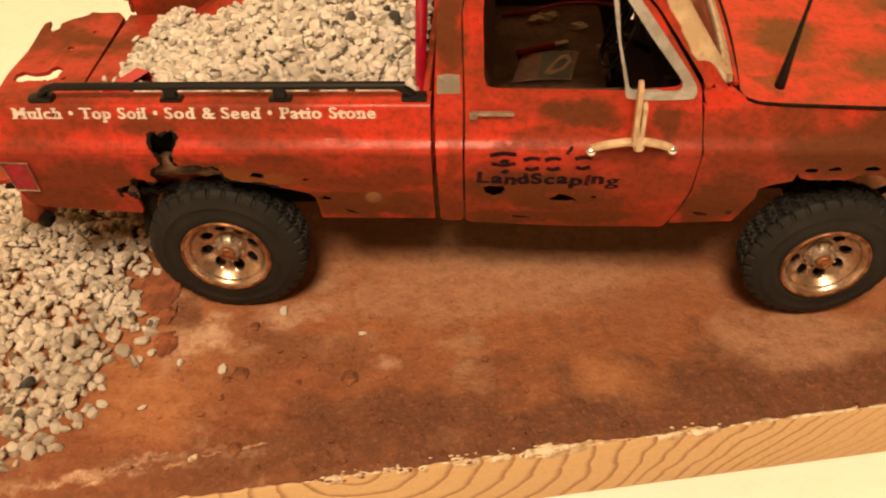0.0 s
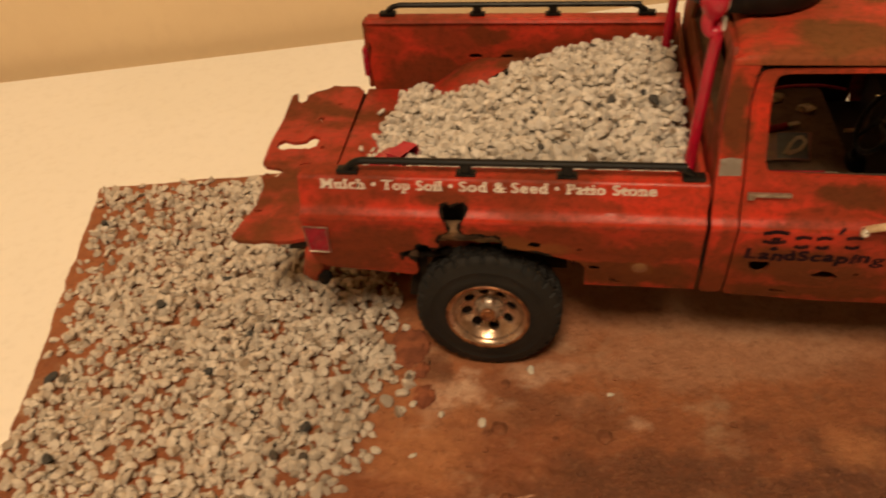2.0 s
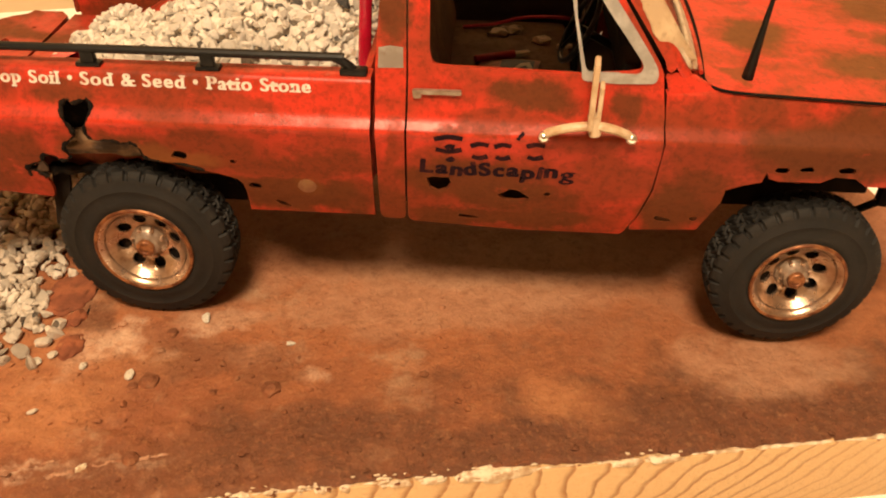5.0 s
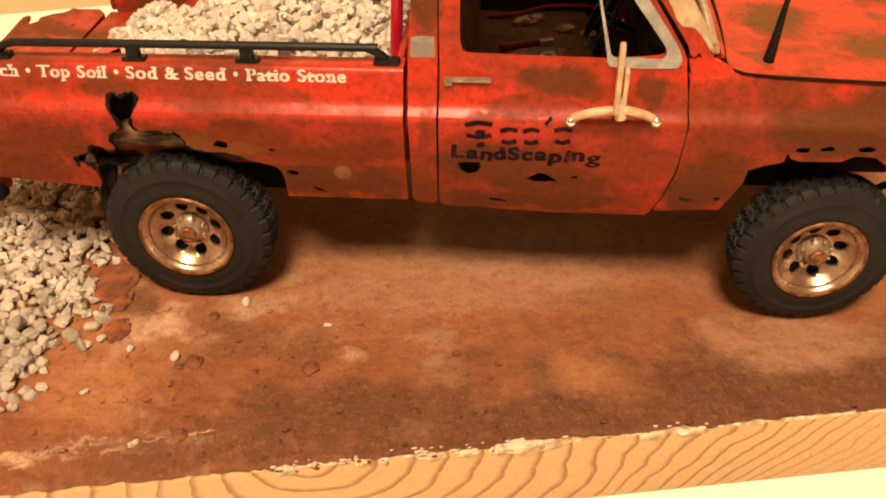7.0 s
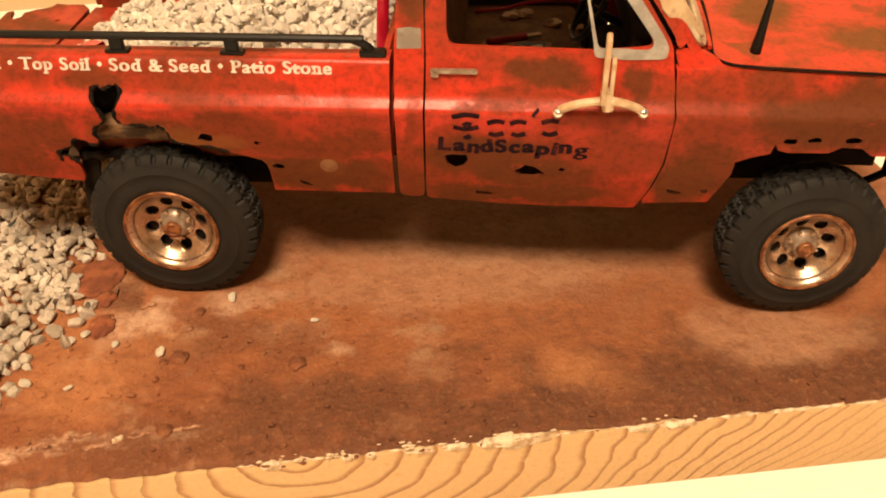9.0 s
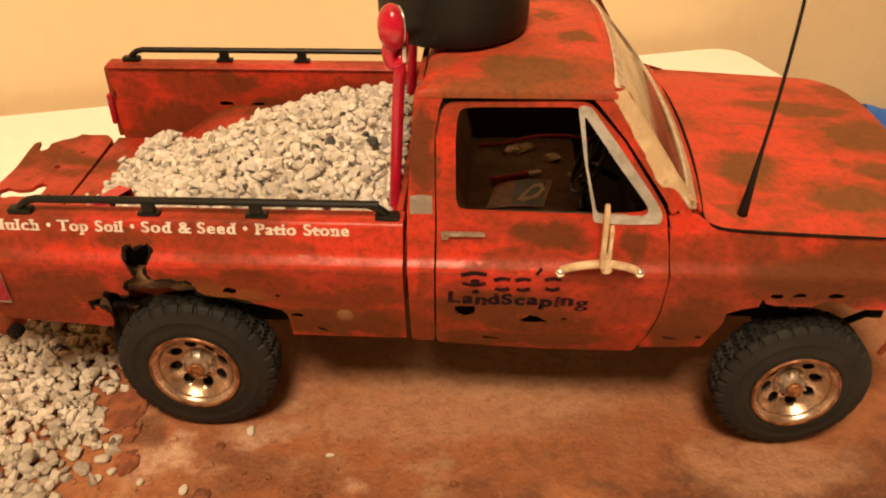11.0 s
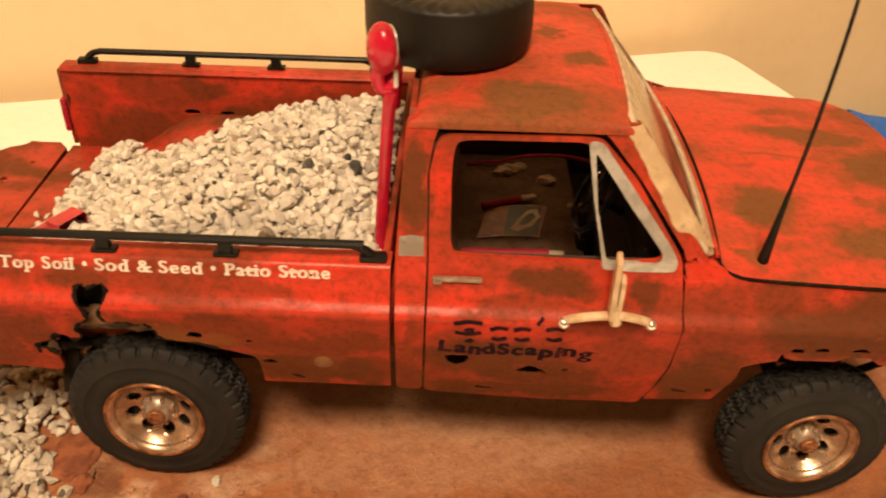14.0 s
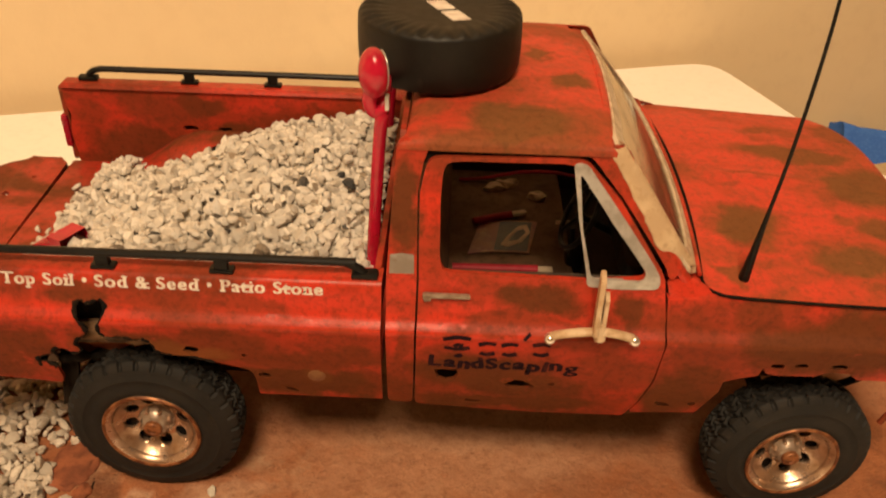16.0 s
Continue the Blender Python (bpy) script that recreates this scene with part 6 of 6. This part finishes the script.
def build_pebbles():
    rs = random.Random(2)
    for x, y, r in ((-50.8, 136.4, 1.35), (-32.3, 130.1, 0.95), (-60.5, 120.3, 1.5), (-69.9, 121.3, 1.2), (-76.6, 123.8, 1.2), (-78.9, 122.0, 1.2), (-74.5, 109.9, 1.0), (-82.6, 110.2, 1.4)):
        me = bpy.data.meshes.new("pebble")
        STONES[rs.randrange(len(STONES))].to_mesh(me)
        me.materials.append(PEBBLE)
        ob = new("pebble", me)
        ob.matrix_world = Matrix.LocRotScale(Vector((x, y, dirt_height(x, y) + 0.45 * r)) * MM, Euler((0.2, 0.1, rs.uniform(0, 6))), Vector((r, r * 0.9, r * 0.8)) * MM)
        tagged(ob, "single pale pebble lying on the red-brown dirt", "pebble", "loose pebbles")
    for x, y, a, b in ((-80.5, 141.5, 4.8, 6.4), (-74.6, 126.8, 2.6, 3.6), (-76.4, 134.5, 1.8, 2.6)):
        bm = bmesh.new()
        bmesh.ops.create_icosphere(bm, subdivisions=4, radius=1)
        for v in bm.verts:
            k = 1 + 0.3 * noise.noise(v.co * 1.9 + Vector((x, y, 0))) + 0.1 * noise.noise(v.co * 6)
            v.co = Vector((v.co.x * a, v.co.y * b, v.co.z * 1.1)) * k
        tagged(part("clay_clump", bm, CLAY, None, smooth=60, at=(x, y, dirt_height(x, y) - 0.1)), "flat clump of red clay among the stones", "clay clump", "clay clumps")
    for x, y, r in ((-33.5, 118.3, 1.9), (-56.2, 132.1, 1.2), (-56.5, 119.1, 1.9), (-53.4, 100.7, 1.5), (-59.2, 117.6, 1.0), (-44.0, 117.0, 0.7), (-30.0, 113.0, 0.6)):
        bm = bmesh.new()
        bmesh.ops.create_icosphere(bm, subdivisions=2, radius=1)
        for v in bm.verts:
            v.co = Vector((v.co.x * r, v.co.y * r, v.co.z * r * 0.55)) * (1 + 0.35 * noise.noise(v.co * 1.7 + Vector((x, y, 0))))
        tagged(part("dirt_clod", bm, DIRT, None, smooth=60, at=(x, y, dirt_height(x, y) + 0.1)), "small clod of red-brown dirt", "clod", "dirt clods")


build_pebbles()


def build_scoop():
    """A red square-ended plastic piece half sunk in the gravel by the tail."""
    root = empty("red_scoop", (-85.0, 168.2, 38.7))
    root.rotation_euler = (radians(4), radians(-10), radians(-36))
    bm = bmesh.new()
    a = [bm.verts.new((6, y, z)) for y, z in ((-3.2, -2.6), (3.2, -2.6), (3.0, 2.6), (-3.0, 2.6))]
    b = [bm.verts.new((-7, y, z)) for y, z in ((-3.6, -2.6), (3.6, -2.6), (3.4, -1.2), (-3.4, -1.2))]
    for k in range(4):
        bm.faces.new((a[k], a[(k + 1) % 4], b[(k + 1) % 4], b[k]))
    bm.faces.new(list(reversed(b)))
    front = bm.faces.new(a)
    bmesh.ops.inset_region(bm, faces=[front], thickness=1.0)
    bmesh.ops.translate(bm, vec=(-5, 0, 0), verts=front.verts[:])
    part("scoop_body", bm, GLOSS_RED, root, "glossy red plastic with a square socket", 40)
    part("socket", box((2.6, 0, 0), (0.6, 4.2, 3.4), 0.1), LENS_RED, root, "dark bottom of the square socket")
    tagged(root, "glossy red plastic scoop half sunk in the bed gravel", "scoop")


build_scoop()


def build_ridges():
    """Pale crumbling ridges of plaster along the front left of the dirt, and a crack by the rear wheel."""
    rnd = random.Random(12)
    for pts, r, m in (([(-82, 92.6), (-77.2, 93.9), (-74, 96.4), (-70.1, 98.2), (-66, 99.6)], 0.7, RIDGE), ([(-66.4, 96.4), (-63.4, 97.4), (-61.6, 98.3)], 0.8, RIDGE), ([(-61.8, 98.2), (-61.2, 98.6), (-60.6, 98.9)], 1.0, PLASTER),
                      ([(-59.6, 99.0), (-55, 100.0), (-51, 101.2), (-47.6, 102.6)], 0.5, RIDGE), ([(-75.8, 144), (-75.4, 140), (-74.9, 136), (-74.7, 132)], 0.5, DARK)):
        line = bend([(x, y, 0) for x, y in pts], 9)
        for q in line:
            q.x += rnd.uniform(-0.15, 0.15)
            q.y += rnd.uniform(-0.15, 0.15)
            q.z = dirt_height(q.x, q.y) - 0.2 * r - (0.15 if m is DARK else 0)
        bm = tube(bmesh.new(), line, [r * (0.55 + 0.45 * noise.noise(Vector((k * 0.45, r * 9, 3)))) for k in range(len(line))], 8)
        for v in bm.verts:
            v.co += 0.35 * r * noise.noise_vector(v.co * 1.3)
        tagged(part("dirt_crack" if m is DARK else "dirt_ridge", bm, m, None, smooth=40), "dark crack in the red-brown dirt" if m is DARK else "crumbling pale ridge in the red-brown dirt", "crack" if m is DARK else "ridge")


build_ridges()


def build_side_things():
    """Beyond the table's end: a stool with a dark bag and a blue cloth on it."""
    root = empty("stool", (256, 420, -728))
    part("stool_seat", box((0, 0, 620), (170, 150, 30), 10), FLOOR, root)
    for x in (-65, 65):
        for y in (-55, 55):
            part("leg", box((x, y, 303), (26, 26, 606), 4), FLOOR, root)
    tagged(root, "tan stool standing beside the table", "stool")
    bm = bmesh.new()
    bmesh.ops.create_icosphere(bm, subdivisions=3, radius=1)
    for v in bm.verts:
        v.co = Vector((v.co.x * 26, v.co.y * 13, max(-12, v.co.z * 12))) * (1 + 0.18 * noise.noise(v.co * 1.6))
    tagged(part("dark_bag", bm, DARK, None, smooth=60, at=(226, 388, -81)), "crumpled dark bag lying on the tan stool", "bag")
    tagged(part("cardboard_box", box((0, 0, 12), (34, 22, 24), 1.5, Matrix.Rotation(radians(20), 4, "Z")), CARD, None, smooth=0, at=(206, 404, -93)), "small tan cardboard box on the stool", "box")

    def cloth(i, j):
        x = 4 + 130 * i
        return (x + 6 * math.sin(5 * j), -14 + 34 * j - 62 * i + 8 * noise.noise(Vector((i * 4, 2, j * 2))), 12 * math.sin(math.pi * j) * (1 - 0.4 * i) + 5 * noise.noise(Vector((i * 5, j * 4, 2))) - 4 * i)
    bm = thicken(grid(bmesh.new(), 34, 20, cloth), (0, 0, -9))
    tagged(part("blue_cloth", bm, BLUE, None, smooth=60, at=(192, 446, -74)), "crumpled blue cloth lying over the stool", "cloth")


build_side_things()
